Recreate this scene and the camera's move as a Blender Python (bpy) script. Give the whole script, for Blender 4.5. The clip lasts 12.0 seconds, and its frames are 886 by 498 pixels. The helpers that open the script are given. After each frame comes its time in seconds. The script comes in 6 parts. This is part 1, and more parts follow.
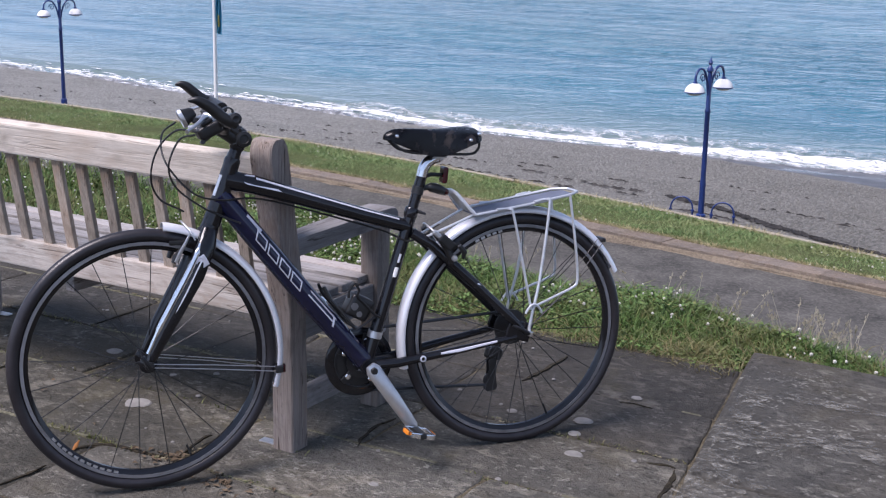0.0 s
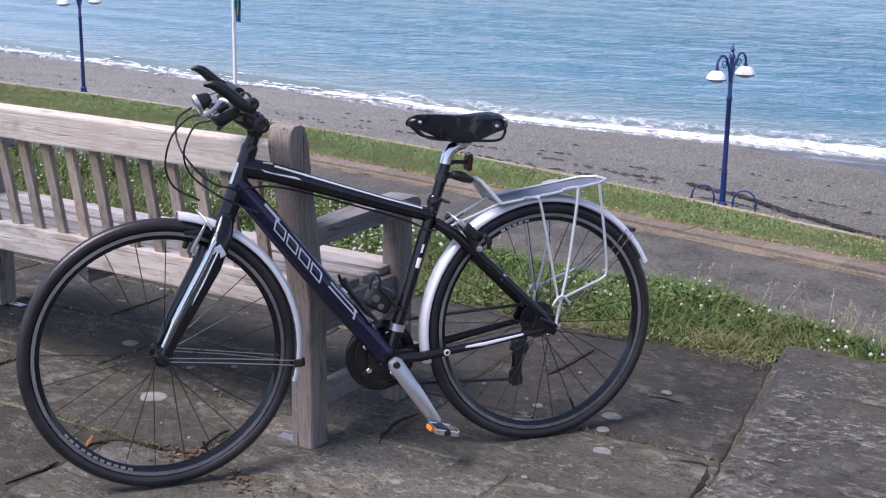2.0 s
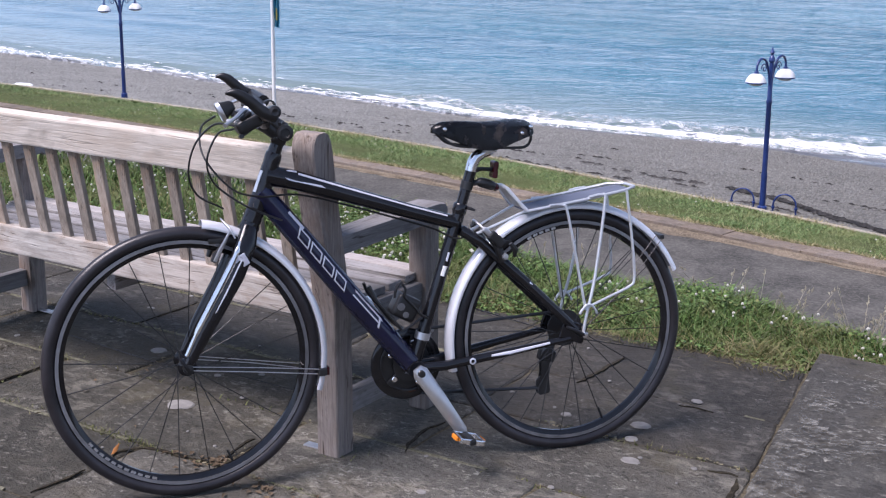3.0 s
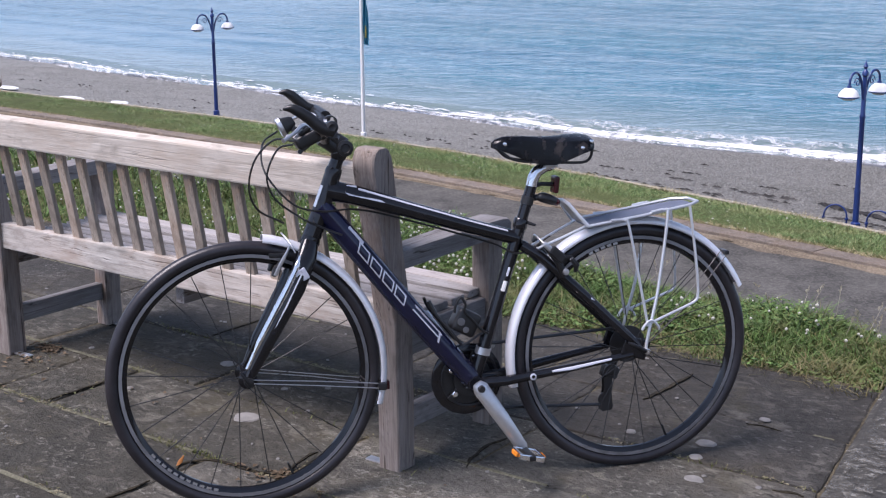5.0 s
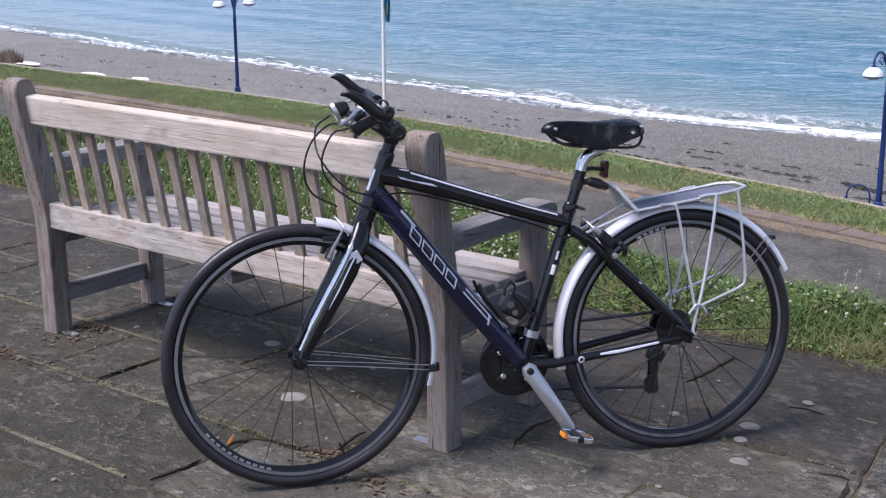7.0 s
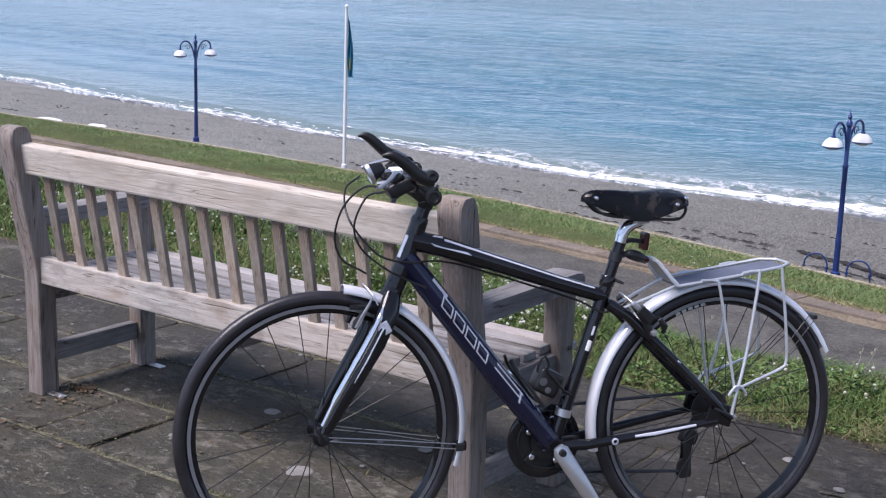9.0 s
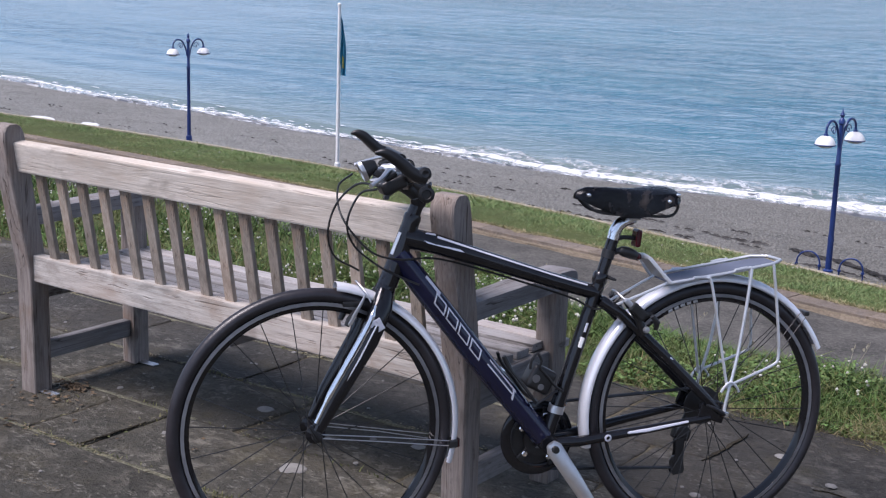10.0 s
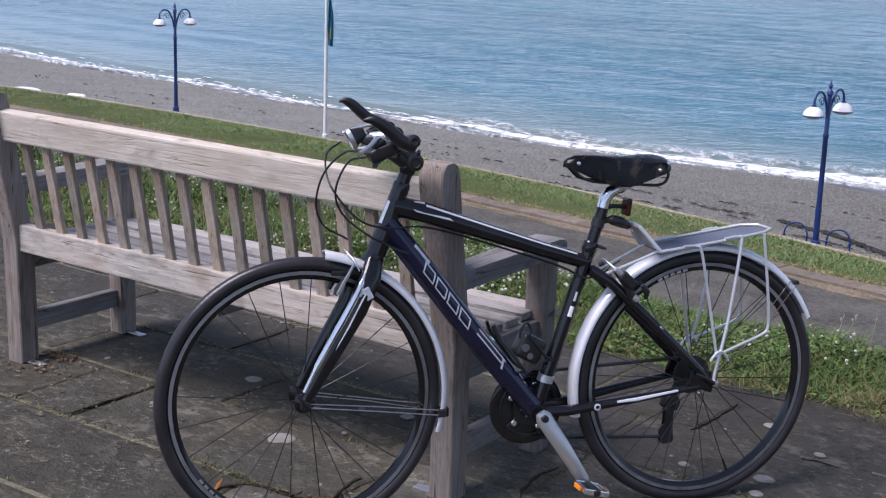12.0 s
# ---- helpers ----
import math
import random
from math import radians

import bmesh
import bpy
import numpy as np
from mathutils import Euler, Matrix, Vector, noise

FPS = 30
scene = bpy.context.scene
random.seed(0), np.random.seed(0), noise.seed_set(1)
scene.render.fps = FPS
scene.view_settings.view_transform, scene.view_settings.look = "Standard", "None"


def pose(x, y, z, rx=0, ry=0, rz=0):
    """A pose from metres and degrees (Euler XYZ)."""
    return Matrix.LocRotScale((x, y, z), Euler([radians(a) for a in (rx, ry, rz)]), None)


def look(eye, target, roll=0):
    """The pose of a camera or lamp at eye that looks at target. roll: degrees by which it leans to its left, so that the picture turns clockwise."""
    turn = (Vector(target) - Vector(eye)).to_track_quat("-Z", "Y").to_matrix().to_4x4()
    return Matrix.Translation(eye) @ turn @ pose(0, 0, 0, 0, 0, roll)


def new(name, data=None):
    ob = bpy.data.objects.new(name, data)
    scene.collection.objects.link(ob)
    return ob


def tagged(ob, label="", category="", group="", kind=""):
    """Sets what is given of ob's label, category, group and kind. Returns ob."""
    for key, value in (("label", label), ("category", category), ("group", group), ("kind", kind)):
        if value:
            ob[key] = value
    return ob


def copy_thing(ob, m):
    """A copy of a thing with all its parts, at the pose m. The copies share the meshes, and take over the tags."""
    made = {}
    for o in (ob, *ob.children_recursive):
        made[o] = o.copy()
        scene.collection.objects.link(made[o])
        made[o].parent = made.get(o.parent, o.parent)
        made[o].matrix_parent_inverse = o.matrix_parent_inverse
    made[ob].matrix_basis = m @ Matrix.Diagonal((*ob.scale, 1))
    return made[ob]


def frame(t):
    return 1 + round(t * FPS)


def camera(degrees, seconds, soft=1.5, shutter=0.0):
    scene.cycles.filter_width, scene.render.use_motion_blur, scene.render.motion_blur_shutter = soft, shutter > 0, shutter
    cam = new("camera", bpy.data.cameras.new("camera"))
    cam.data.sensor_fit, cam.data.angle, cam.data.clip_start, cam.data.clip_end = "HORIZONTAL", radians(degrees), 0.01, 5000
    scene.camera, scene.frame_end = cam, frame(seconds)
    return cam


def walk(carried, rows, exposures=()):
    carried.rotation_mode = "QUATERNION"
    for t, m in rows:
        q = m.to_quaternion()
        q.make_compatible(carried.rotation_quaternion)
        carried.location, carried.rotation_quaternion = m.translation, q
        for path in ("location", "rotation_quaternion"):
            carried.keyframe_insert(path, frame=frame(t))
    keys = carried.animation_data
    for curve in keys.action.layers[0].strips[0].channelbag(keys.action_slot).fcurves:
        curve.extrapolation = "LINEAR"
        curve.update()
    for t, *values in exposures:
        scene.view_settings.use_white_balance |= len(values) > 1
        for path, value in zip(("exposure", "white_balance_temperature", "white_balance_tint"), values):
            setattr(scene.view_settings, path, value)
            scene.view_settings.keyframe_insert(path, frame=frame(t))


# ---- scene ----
cam = camera(36.0, 12.0, soft=1.2)
PATH = [
    (0, (2.123, -2.797, 1.476), (1.135, -1.129, 0.983), 1.1),
    (0.5, (2.112, -2.784, 1.478), (1.124, -1.117, 0.981), 1.1),
    (1, (2.09, -2.759, 1.469), (1.099, -1.095, 0.969), 1.1),
    (1.5, (2.066, -2.731, 1.463), (1.071, -1.072, 0.956), 1.1),
    (2, (2.05, -2.701, 1.45), (1.041, -1.052, 0.94), 0.9),
    (2.5, (2.039, -2.681, 1.453), (1.013, -1.043, 0.938), 0.8),
    (3, (2.065, -2.658, 1.453), (1.006, -1.038, 0.948), 0.4),
    (3.2, (2.086, -2.645, 1.456), (1.008, -1.036, 0.957), 0.3),
    (4.8, (2.129, -2.614, 1.449), (0.965, -1.06, 0.968), -0.3),
    (5, (2.127, -2.616, 1.45), (0.957, -1.067, 0.968), -0.4),
    (5.5, (2.118, -2.621, 1.448), (0.931, -1.086, 0.967), -0.5),
    (6, (2.123, -2.625, 1.453), (0.918, -1.104, 0.966), -0.8),
    (6.5, (2.115, -2.648, 1.461), (0.909, -1.133, 0.961), -0.8),
    (7, (2.08, -2.689, 1.474), (0.894, -1.163, 0.96), -0.3),
    (7.2, (2.056, -2.7, 1.484), (0.874, -1.17, 0.972), 0.0),
    (8.8, (1.809, -2.655, 1.457), (0.666, -1.074, 1.019), 1.8),
    (9, (1.807, -2.656, 1.459), (0.666, -1.072, 1.026), 1.8),
    (9.5, (1.811, -2.661, 1.459), (0.673, -1.073, 1.032), 1.8),
    (10, (1.811, -2.66, 1.457), (0.678, -1.07, 1.022), 1.8),
    (10.5, (1.811, -2.658, 1.455), (0.684, -1.068, 1.011), 1.7),
    (11, (1.812, -2.66, 1.453), (0.69, -1.068, 0.999), 1.9),
    (11.5, (1.809, -2.657, 1.45), (0.692, -1.063, 0.986), 1.9),
    (12, (1.799, -2.647, 1.446), (0.687, -1.054, 0.971), 1.9),
]
walk(cam, [(t, look(eye, target, roll)) for t, eye, target, roll in PATH], exposures=[(0, 0.48, 6000, 20), (2.5, 0.62, 6000, 21), (6, 0.52, 6000, 20), (9, 0.48, 6000, 19), (11, 0.28, 6000, 19), (12, 0.32, 6000, 19)])

# ---- daylight: bright haze, a soft low-contrast sun behind the viewer ----
SUN_DIR = Vector((-0.22, -0.47, 0.85)).normalized()
world = bpy.data.worlds.new("sky")
scene.world = world
world.use_nodes = True
wn = world.node_tree.nodes
wl = world.node_tree.links
sky = wn.new("ShaderNodeTexSky")
sky.sky_type = "NISHITA"
sky.sun_disc = False
sky.sun_elevation = math.asin(SUN_DIR.z)
sky.sun_rotation = math.atan2(SUN_DIR.x, SUN_DIR.y)
sky.air_density = 1.0
sky.dust_density = 0.9
sky.ozone_density = 1.0
tint = wn.new("ShaderNodeMix")
tint.data_type, tint.blend_type = "RGBA", "MULTIPLY"
tint.inputs[0].default_value = 1.0
tint.inputs[7].default_value = (0.76, 0.965, 1.30, 1)
grey = wn.new("ShaderNodeRGBToBW")
wl.new(sky.outputs[0], grey.inputs[0])
wl.new(grey.outputs[0], tint.inputs[6])
haze = wn.new("ShaderNodeMix")
haze.data_type = "RGBA"
haze.inputs[0].default_value = 0.65
wl.new(sky.outputs[0], haze.inputs[6])
wl.new(tint.outputs[2], haze.inputs[7])
wl.new(haze.outputs[2], wn["Background"].inputs[0])
wn["Background"].inputs[1].default_value = 0.12
sun = new("sun", bpy.data.lights.new("sun", "SUN"))
sun.data.energy = 3.65
sun.data.angle = radians(30)
sun.data.color = (1.0, 0.90, 0.825)
sun.matrix_world = look(SUN_DIR * 50, (0, 0, 0))


# ---- materials ----
def nodes_of(name):
    m = bpy.data.materials.new(name)
    m.use_nodes = True
    nt = m.node_tree
    return m, nt, nt.nodes["Principled BSDF"]


def noise_tex(nt, vec, scale, detail=4.0, rough=0.55, stretch=(1, 1, 1), warp=0.0):
    mp = nt.nodes.new("ShaderNodeMapping")
    mp.inputs["Scale"].default_value = stretch
    nt.links.new(vec, mp.inputs["Vector"])
    n = nt.nodes.new("ShaderNodeTexNoise")
    n.inputs["Scale"].default_value = scale
    n.inputs["Detail"].default_value = detail
    n.inputs["Roughness"].default_value = rough
    n.inputs["Distortion"].default_value = warp
    nt.links.new(mp.outputs[0], n.inputs["Vector"])
    return n.outputs["Fac"]


def ramp(nt, fac, stops):
    r = nt.nodes.new("ShaderNodeValToRGB")
    e = r.color_ramp.elements
    e[0].position, e[0].color = stops[0][0], (*stops[0][1], 1)
    e[1].position, e[1].color = stops[-1][0], (*stops[-1][1], 1)
    for p, c in stops[1:-1]:
        k = e.new(p)
        k.color = (*c, 1)
    nt.links.new(fac, r.inputs[0])
    return r.outputs[0]


def mixc(nt, fac, a, b, mode="MIX"):
    x = nt.nodes.new("ShaderNodeMix")
    x.data_type = "RGBA"
    x.blend_type = mode
    for sock, v in ((x.inputs[0], fac), (x.inputs[6], a), (x.inputs[7], b)):
        if isinstance(v, (int, float)):
            sock.default_value = v
        elif isinstance(v, tuple):
            sock.default_value = (*v, 1)
        else:
            nt.links.new(v, sock)
    return x.outputs[2]


def maths(nt, op, a, b=0.5, clamp=False):
    x = nt.nodes.new("ShaderNodeMath")
    x.operation = op
    x.use_clamp = clamp
    for sock, v in ((x.inputs[0], a), (x.inputs[1], b)):
        if isinstance(v, (int, float)):
            sock.default_value = v
        else:
            nt.links.new(v, sock)
    return x.outputs[0]


def step_up(nt, fac, lo, hi):
    x = nt.nodes.new("ShaderNodeMapRange")
    x.inputs["From Min"].default_value = lo
    x.inputs["From Max"].default_value = hi
    nt.links.new(fac, x.inputs["Value"])
    return x.outputs[0]


def bumped(nt, bsdf, height, strength, distance):
    b = nt.nodes.new("ShaderNodeBump")
    b.inputs["Strength"].default_value = strength
    b.inputs["Distance"].default_value = distance
    nt.links.new(height, b.inputs["Height"])
    nt.links.new(b.outputs[0], bsdf.inputs["Normal"])


def place(nt):
    return nt.nodes.new("ShaderNodeNewGeometry").outputs["Position"]


def own(nt):
    return nt.nodes.new("ShaderNodeTexCoord").outputs["Object"]


def rand(nt):
    return nt.nodes.new("ShaderNodeObjectInfo").outputs["Random"]


def island(nt):
    return nt.nodes.new("ShaderNodeNewGeometry").outputs["Random Per Island"]


def paint(name, color, rough=0.4, metal=0.0, worn=0.15, scale=60.0, coat=0.0, bump=0.0):
    """Paint, plastic or metal with grime at two scales."""
    m, nt, b = nodes_of(name)
    v = own(nt)
    fine, broad = noise_tex(nt, v, scale, 5), noise_tex(nt, v, scale * 0.12, 3)
    dark = tuple(c * (1 - worn) for c in color)
    light = tuple(min(1.0, c * (1 + worn) + 0.01 * worn) for c in color)
    c1 = ramp(nt, broad, [(0.35, dark), (0.65, light)])
    col = mixc(nt, 0.35, c1, ramp(nt, fine, [(0.3, dark), (0.7, light)]))
    nt.links.new(col, b.inputs["Base Color"])
    nt.links.new(maths(nt, "ADD", maths(nt, "MULTIPLY", fine, 0.16), max(0.03, rough - 0.08), True), b.inputs["Roughness"])
    b.inputs["Metallic"].default_value = metal
    b.inputs["Coat Weight"].default_value = coat
    b.inputs["Coat Roughness"].default_value = 0.15
    if bump:
        bumped(nt, b, fine, 0.4, bump)
    return m


def wood(name, axis, dark, mid, light, stain_col, stain=0.4, crack=0.6, streak=0.5):
    """Weathered teak, grain along one axis, with soft stains, knots and a few open checks."""
    m, nt, b = nodes_of(name)
    v = own(nt)

    def along_grain(k):
        s = [1.0, 1.0, 1.0]
        s[axis] = k
        return tuple(s)

    grain = noise_tex(nt, v, 70, 5, 0.6, along_grain(0.06), 0.6)
    fibre = noise_tex(nt, v, 260, 3, 0.6, along_grain(0.05))
    blotch = noise_tex(nt, v, 11, 6, 0.65, along_grain(0.45), 0.5)
    broad = noise_tex(nt, v, 3.2, 3, 0.5, along_grain(0.6))
    col = ramp(nt, broad, [(0.32, mid), (0.66, light)])
    col = mixc(nt, streak, col, ramp(nt, grain, [(0.34, dark), (0.48, mid), (0.66, light)]))
    col = mixc(nt, 0.25, col, ramp(nt, fibre, [(0.35, dark), (0.65, light)]))
    col = mixc(nt, maths(nt, "MULTIPLY", step_up(nt, blotch, 0.50, 0.66), stain), col, stain_col)
    grime = maths(nt, "MULTIPLY", step_up(nt, blotch, 0.46, 0.32), 0.6)
    col = mixc(nt, grime, col, dark)
    line = noise_tex(nt, v, 34, 2, 0.5, along_grain(0.035), 0.8)
    check = maths(nt, "MULTIPLY", step_up(nt, maths(nt, "ABSOLUTE", maths(nt, "SUBTRACT", line, 0.5)), 0.016, 0.004), step_up(nt, blotch, 0.47, 0.56))
    col = mixc(nt, maths(nt, "MULTIPLY", check, crack), col, (0.03, 0.024, 0.02))
    vor = nt.nodes.new("ShaderNodeTexVoronoi")
    mp = nt.nodes.new("ShaderNodeMapping")
    mp.inputs["Scale"].default_value = along_grain(0.5)
    nt.links.new(v, mp.inputs["Vector"])
    nt.links.new(mp.outputs[0], vor.inputs["Vector"])
    vor.inputs["Scale"].default_value = 7.5
    knot = maths(nt, "MULTIPLY", step_up(nt, vor.outputs["Distance"], 0.13, 0.05), 0.55)
    col = mixc(nt, knot, col, dark)
    rusty = maths(nt, "MULTIPLY", step_up(nt, rand(nt), 0.45, 1.0), 0.45 * stain)
    col = mixc(nt, maths(nt, "MULTIPLY", rusty, step_up(nt, broad, 0.40, 0.60)), col, tuple(c * k for c, k in zip(stain_col, (1.15, 0.92, 0.75))))
    hsv = nt.nodes.new("ShaderNodeHueSaturation")
    nt.links.new(col, hsv.inputs["Color"])
    nt.links.new(maths(nt, "ADD", maths(nt, "MULTIPLY", rand(nt), 0.50), 0.72), hsv.inputs["Value"])
    nt.links.new(hsv.outputs[0], b.inputs["Base Color"])
    b.inputs["Roughness"].default_value = 0.82
    b.inputs["Specular IOR Level"].default_value = 0.25
    h = maths(nt, "ADD", maths(nt, "MULTIPLY", grain, 0.7), maths(nt, "SUBTRACT", maths(nt, "MULTIPLY", fibre, 0.5), check))
    bumped(nt, b, h, 0.6, 0.003)
    return m


def stone(name, base, light, rough=0.9, lace=0.6, crust=0.5, moss_amount=0.5, spread=0.0):
    """Worn stone: damp blotches, lacy grey lichen, whitish crust, grit and moss."""
    m, nt, b = nodes_of(name)
    v = place(nt)
    broad, mid, fine = noise_tex(nt, v, 1.5, 6, 0.62), noise_tex(nt, v, 8, 7, 0.7, (1, 1, 1), 0.4), noise_tex(nt, v, 95, 4, 0.75)
    warm = tuple(c * k for c, k in zip(base, (1.45, 1.28, 1.05)))
    col = ramp(nt, broad, [(0.30, tuple(c * 0.55 for c in base)), (0.46, base), (0.58, warm), (0.72, tuple(c * 1.6 for c in base))])
    col = mixc(nt, 0.45, col, ramp(nt, mid, [(0.32, tuple(c * 0.4 for c in base)), (0.5, base), (0.68, tuple(c * 2.2 for c in base))]))
    col = mixc(nt, 0.4, col, ramp(nt, fine, [(0.28, tuple(c * 0.3 for c in base)), (0.72, tuple(c * 2.0 for c in base))]))
    amoeba = noise_tex(nt, v, 15, 6, 0.68, (0.75, 1.25, 1), 0.9)
    field = noise_tex(nt, v, 2.6, 4, 0.6)
    lacy = maths(nt, "MULTIPLY", step_up(nt, amoeba, 0.53, 0.59), step_up(nt, field, 0.42, 0.58))
    worn = maths(nt, "MULTIPLY", step_up(nt, noise_tex(nt, v, 2.4, 6, 0.68, (1, 1.4, 1)), 0.58, 0.66), 0.75)
    pale = tuple(0.5 * c + 0.5 * l for c, l in zip(warm, light))
    col = mixc(nt, worn, col, pale)
    col = mixc(nt, maths(nt, "MULTIPLY", lacy, lace), col, pale)
    flake = noise_tex(nt, v, 42, 6, 0.75, (0.8, 1.2, 1), 0.8)
    bloom = maths(nt, "MULTIPLY", step_up(nt, flake, 0.57 - spread, 0.63 - spread), step_up(nt, noise_tex(nt, v, 4.2, 5, 0.65, (0.8, 1.4, 1)), 0.47 - spread, 0.60 - spread))
    col = mixc(nt, maths(nt, "MULTIPLY", bloom, crust), col, light)
    pits = noise_tex(nt, v, 33, 5, 0.72, (0.8, 1.25, 1), 0.5)
    col = mixc(nt, maths(nt, "MULTIPLY", step_up(nt, pits, 0.44, 0.34), 0.75), col, tuple(c * 0.28 for c in base))
    moss = maths(nt, "MULTIPLY", step_up(nt, noise_tex(nt, v, 3.1, 6, 0.7), 0.55, 0.70), moss_amount)
    col = mixc(nt, moss, col, (0.090, 0.080, 0.045))
    hsv = nt.nodes.new("ShaderNodeHueSaturation")
    nt.links.new(col, hsv.inputs["Color"])
    nt.links.new(maths(nt, "ADD", maths(nt, "MULTIPLY", rand(nt), 0.30), 0.85), hsv.inputs["Value"])
    nt.links.new(hsv.outputs[0], b.inputs["Base Color"])
    b.inputs["Roughness"].default_value = rough
    b.inputs["Specular IOR Level"].default_value = 0.25
    h = maths(nt, "ADD", maths(nt, "MULTIPLY", mid, 1.6), maths(nt, "ADD", maths(nt, "MULTIPLY", amoeba, 0.5), maths(nt, "ADD", maths(nt, "MULTIPLY", fine, 0.35), maths(nt, "MULTIPLY", flake, 0.3))))
    bumped(nt, b, h, 0.9, 0.021)
    return m


def darker_east(nt, v, col):
    """Shingle darker to the east, paler to the west."""
    sep = nt.nodes.new("ShaderNodeSeparateXYZ")
    nt.links.new(v, sep.inputs[0])
    mixed = maths(nt, "ADD", sep.outputs[0], maths(nt, "MULTIPLY", noise_tex(nt, v, 0.2, 4), 16.0))
    return mixc(nt, step_up(nt, mixed, -30, 6), col, (0.66, 0.645, 0.62), "MULTIPLY")


def grit(name, colors, scale, rough=0.95, bump=0.01, broad_scale=0.25, broad_mix=0.4, darker=False):
    """Loose or bound grains: asphalt, shingle, soil."""
    m, nt, b = nodes_of(name)
    v = place(nt)
    vor = nt.nodes.new("ShaderNodeTexVoronoi")
    vor.inputs["Scale"].default_value = scale
    nt.links.new(v, vor.inputs["Vector"])
    sep = nt.nodes.new("ShaderNodeSeparateColor")
    nt.links.new(vor.outputs["Color"], sep.inputs[0])
    col = ramp(nt, sep.outputs[0], [(0.0, colors[0]), (0.5, colors[1]), (1.0, colors[2])])
    broad = noise_tex(nt, v, broad_scale, 6, 0.65)
    col = mixc(nt, broad_mix, col, ramp(nt, broad, [(0.3, colors[0]), (0.7, colors[2])]))
    if darker:
        col = darker_east(nt, v, col)
    nt.links.new(col, b.inputs["Base Color"])
    b.inputs["Roughness"].default_value = rough
    b.inputs["Specular IOR Level"].default_value = 0.2
    bumped(nt, b, vor.outputs["Distance"], 0.7, bump)
    return m


def leafy(name, a, b_col, dry, dry_share=0.5, patch=2.2, darker=False):
    """Blades and leaves, each its own shade, drier in patches."""
    m, nt, b = nodes_of(name)
    t = island(nt)
    col = ramp(nt, t, [(0.0, a), (0.45, b_col), (0.82, tuple(c * 1.35 for c in b_col)), (1.0, dry)])
    for s, lo in ((patch, 0.50), (patch * 3.7, 0.54)):
        broad = noise_tex(nt, place(nt), s, 3)
        col = mixc(nt, maths(nt, "MULTIPLY", step_up(nt, broad, lo, lo + 0.18), dry_share), col, dry)
    if darker:
        col = darker_east(nt, place(nt), col)
    nt.links.new(col, b.inputs["Base Color"])
    b.inputs["Roughness"].default_value = 0.6
    b.inputs["Specular IOR Level"].default_value = 0.3
    return m


def scuffed_leather():
    """Black hide, polished by use, with pale scuffs low on the flanks."""
    m, nt, b = nodes_of("black_leather")
    v = own(nt)
    scuff = maths(nt, "MULTIPLY", step_up(nt, noise_tex(nt, v, 26, 4, 0.6, (1, 1, 0.7)), 0.54, 0.68), 0.7)
    col = mixc(nt, scuff, (0.006, 0.006, 0.008), (0.10, 0.085, 0.08))
    nt.links.new(col, b.inputs["Base Color"])
    nt.links.new(maths(nt, "ADD", maths(nt, "MULTIPLY", scuff, 0.4), 0.24), b.inputs["Roughness"])
    bumped(nt, b, noise_tex(nt, v, 160, 3), 0.3, 0.0006)
    return m


LEATHER = scuffed_leather()
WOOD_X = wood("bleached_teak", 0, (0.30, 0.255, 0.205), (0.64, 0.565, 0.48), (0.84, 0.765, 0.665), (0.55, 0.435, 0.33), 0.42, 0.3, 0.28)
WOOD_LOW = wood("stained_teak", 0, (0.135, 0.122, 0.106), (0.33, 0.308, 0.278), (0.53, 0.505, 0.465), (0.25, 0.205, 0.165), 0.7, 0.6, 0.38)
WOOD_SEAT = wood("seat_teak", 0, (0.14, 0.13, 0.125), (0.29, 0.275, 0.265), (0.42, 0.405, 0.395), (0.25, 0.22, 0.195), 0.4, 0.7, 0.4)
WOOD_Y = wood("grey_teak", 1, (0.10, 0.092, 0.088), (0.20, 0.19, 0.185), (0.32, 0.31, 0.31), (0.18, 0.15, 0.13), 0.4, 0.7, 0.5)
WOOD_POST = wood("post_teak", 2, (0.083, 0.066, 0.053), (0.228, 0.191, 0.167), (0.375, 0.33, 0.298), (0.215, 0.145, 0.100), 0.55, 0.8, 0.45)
WOOD_Z = wood("brown_teak", 2, (0.120, 0.096, 0.075), (0.310, 0.262, 0.210), (0.48, 0.42, 0.355), (0.36, 0.235, 0.145), 0.75, 0.8, 0.5)
SLAB = stone("flagstone", (0.058, 0.055, 0.045), (0.31, 0.295, 0.25), 0.9, 0.55, 0.6, 0.7, 0.02)
# darker flags, with shade by the bench put into their colour too
SLAB_DARK_SHADED = stone("flagstone_dark_shaded", (0.050, 0.047, 0.041), (0.26, 0.25, 0.22), 0.85, 0.4, 0.5, 0.5, 0.015)
SLAB_GREY = stone("flagstone_grey", (0.070, 0.067, 0.059), (0.40, 0.39, 0.34), 0.9, 0.6, 0.8, 0.4, 0.016)
SLAB_PALE = stone("flagstone_pale", (0.089, 0.085, 0.073), (0.37, 0.355, 0.305), 0.9, 0.7, 0.7, 0.5, 0.025)
JOINT = grit("joint_soil", ((0.010, 0.009, 0.007), (0.055, 0.047, 0.032), (0.17, 0.145, 0.095)), 120, bump=0.006, broad_scale=3.5, broad_mix=0.6)
ASPHALT = grit("asphalt", ((0.036, 0.0355, 0.033), (0.077, 0.0755, 0.070), (0.155, 0.148, 0.132)), 22, bump=0.01, broad_scale=0.8, broad_mix=0.55)
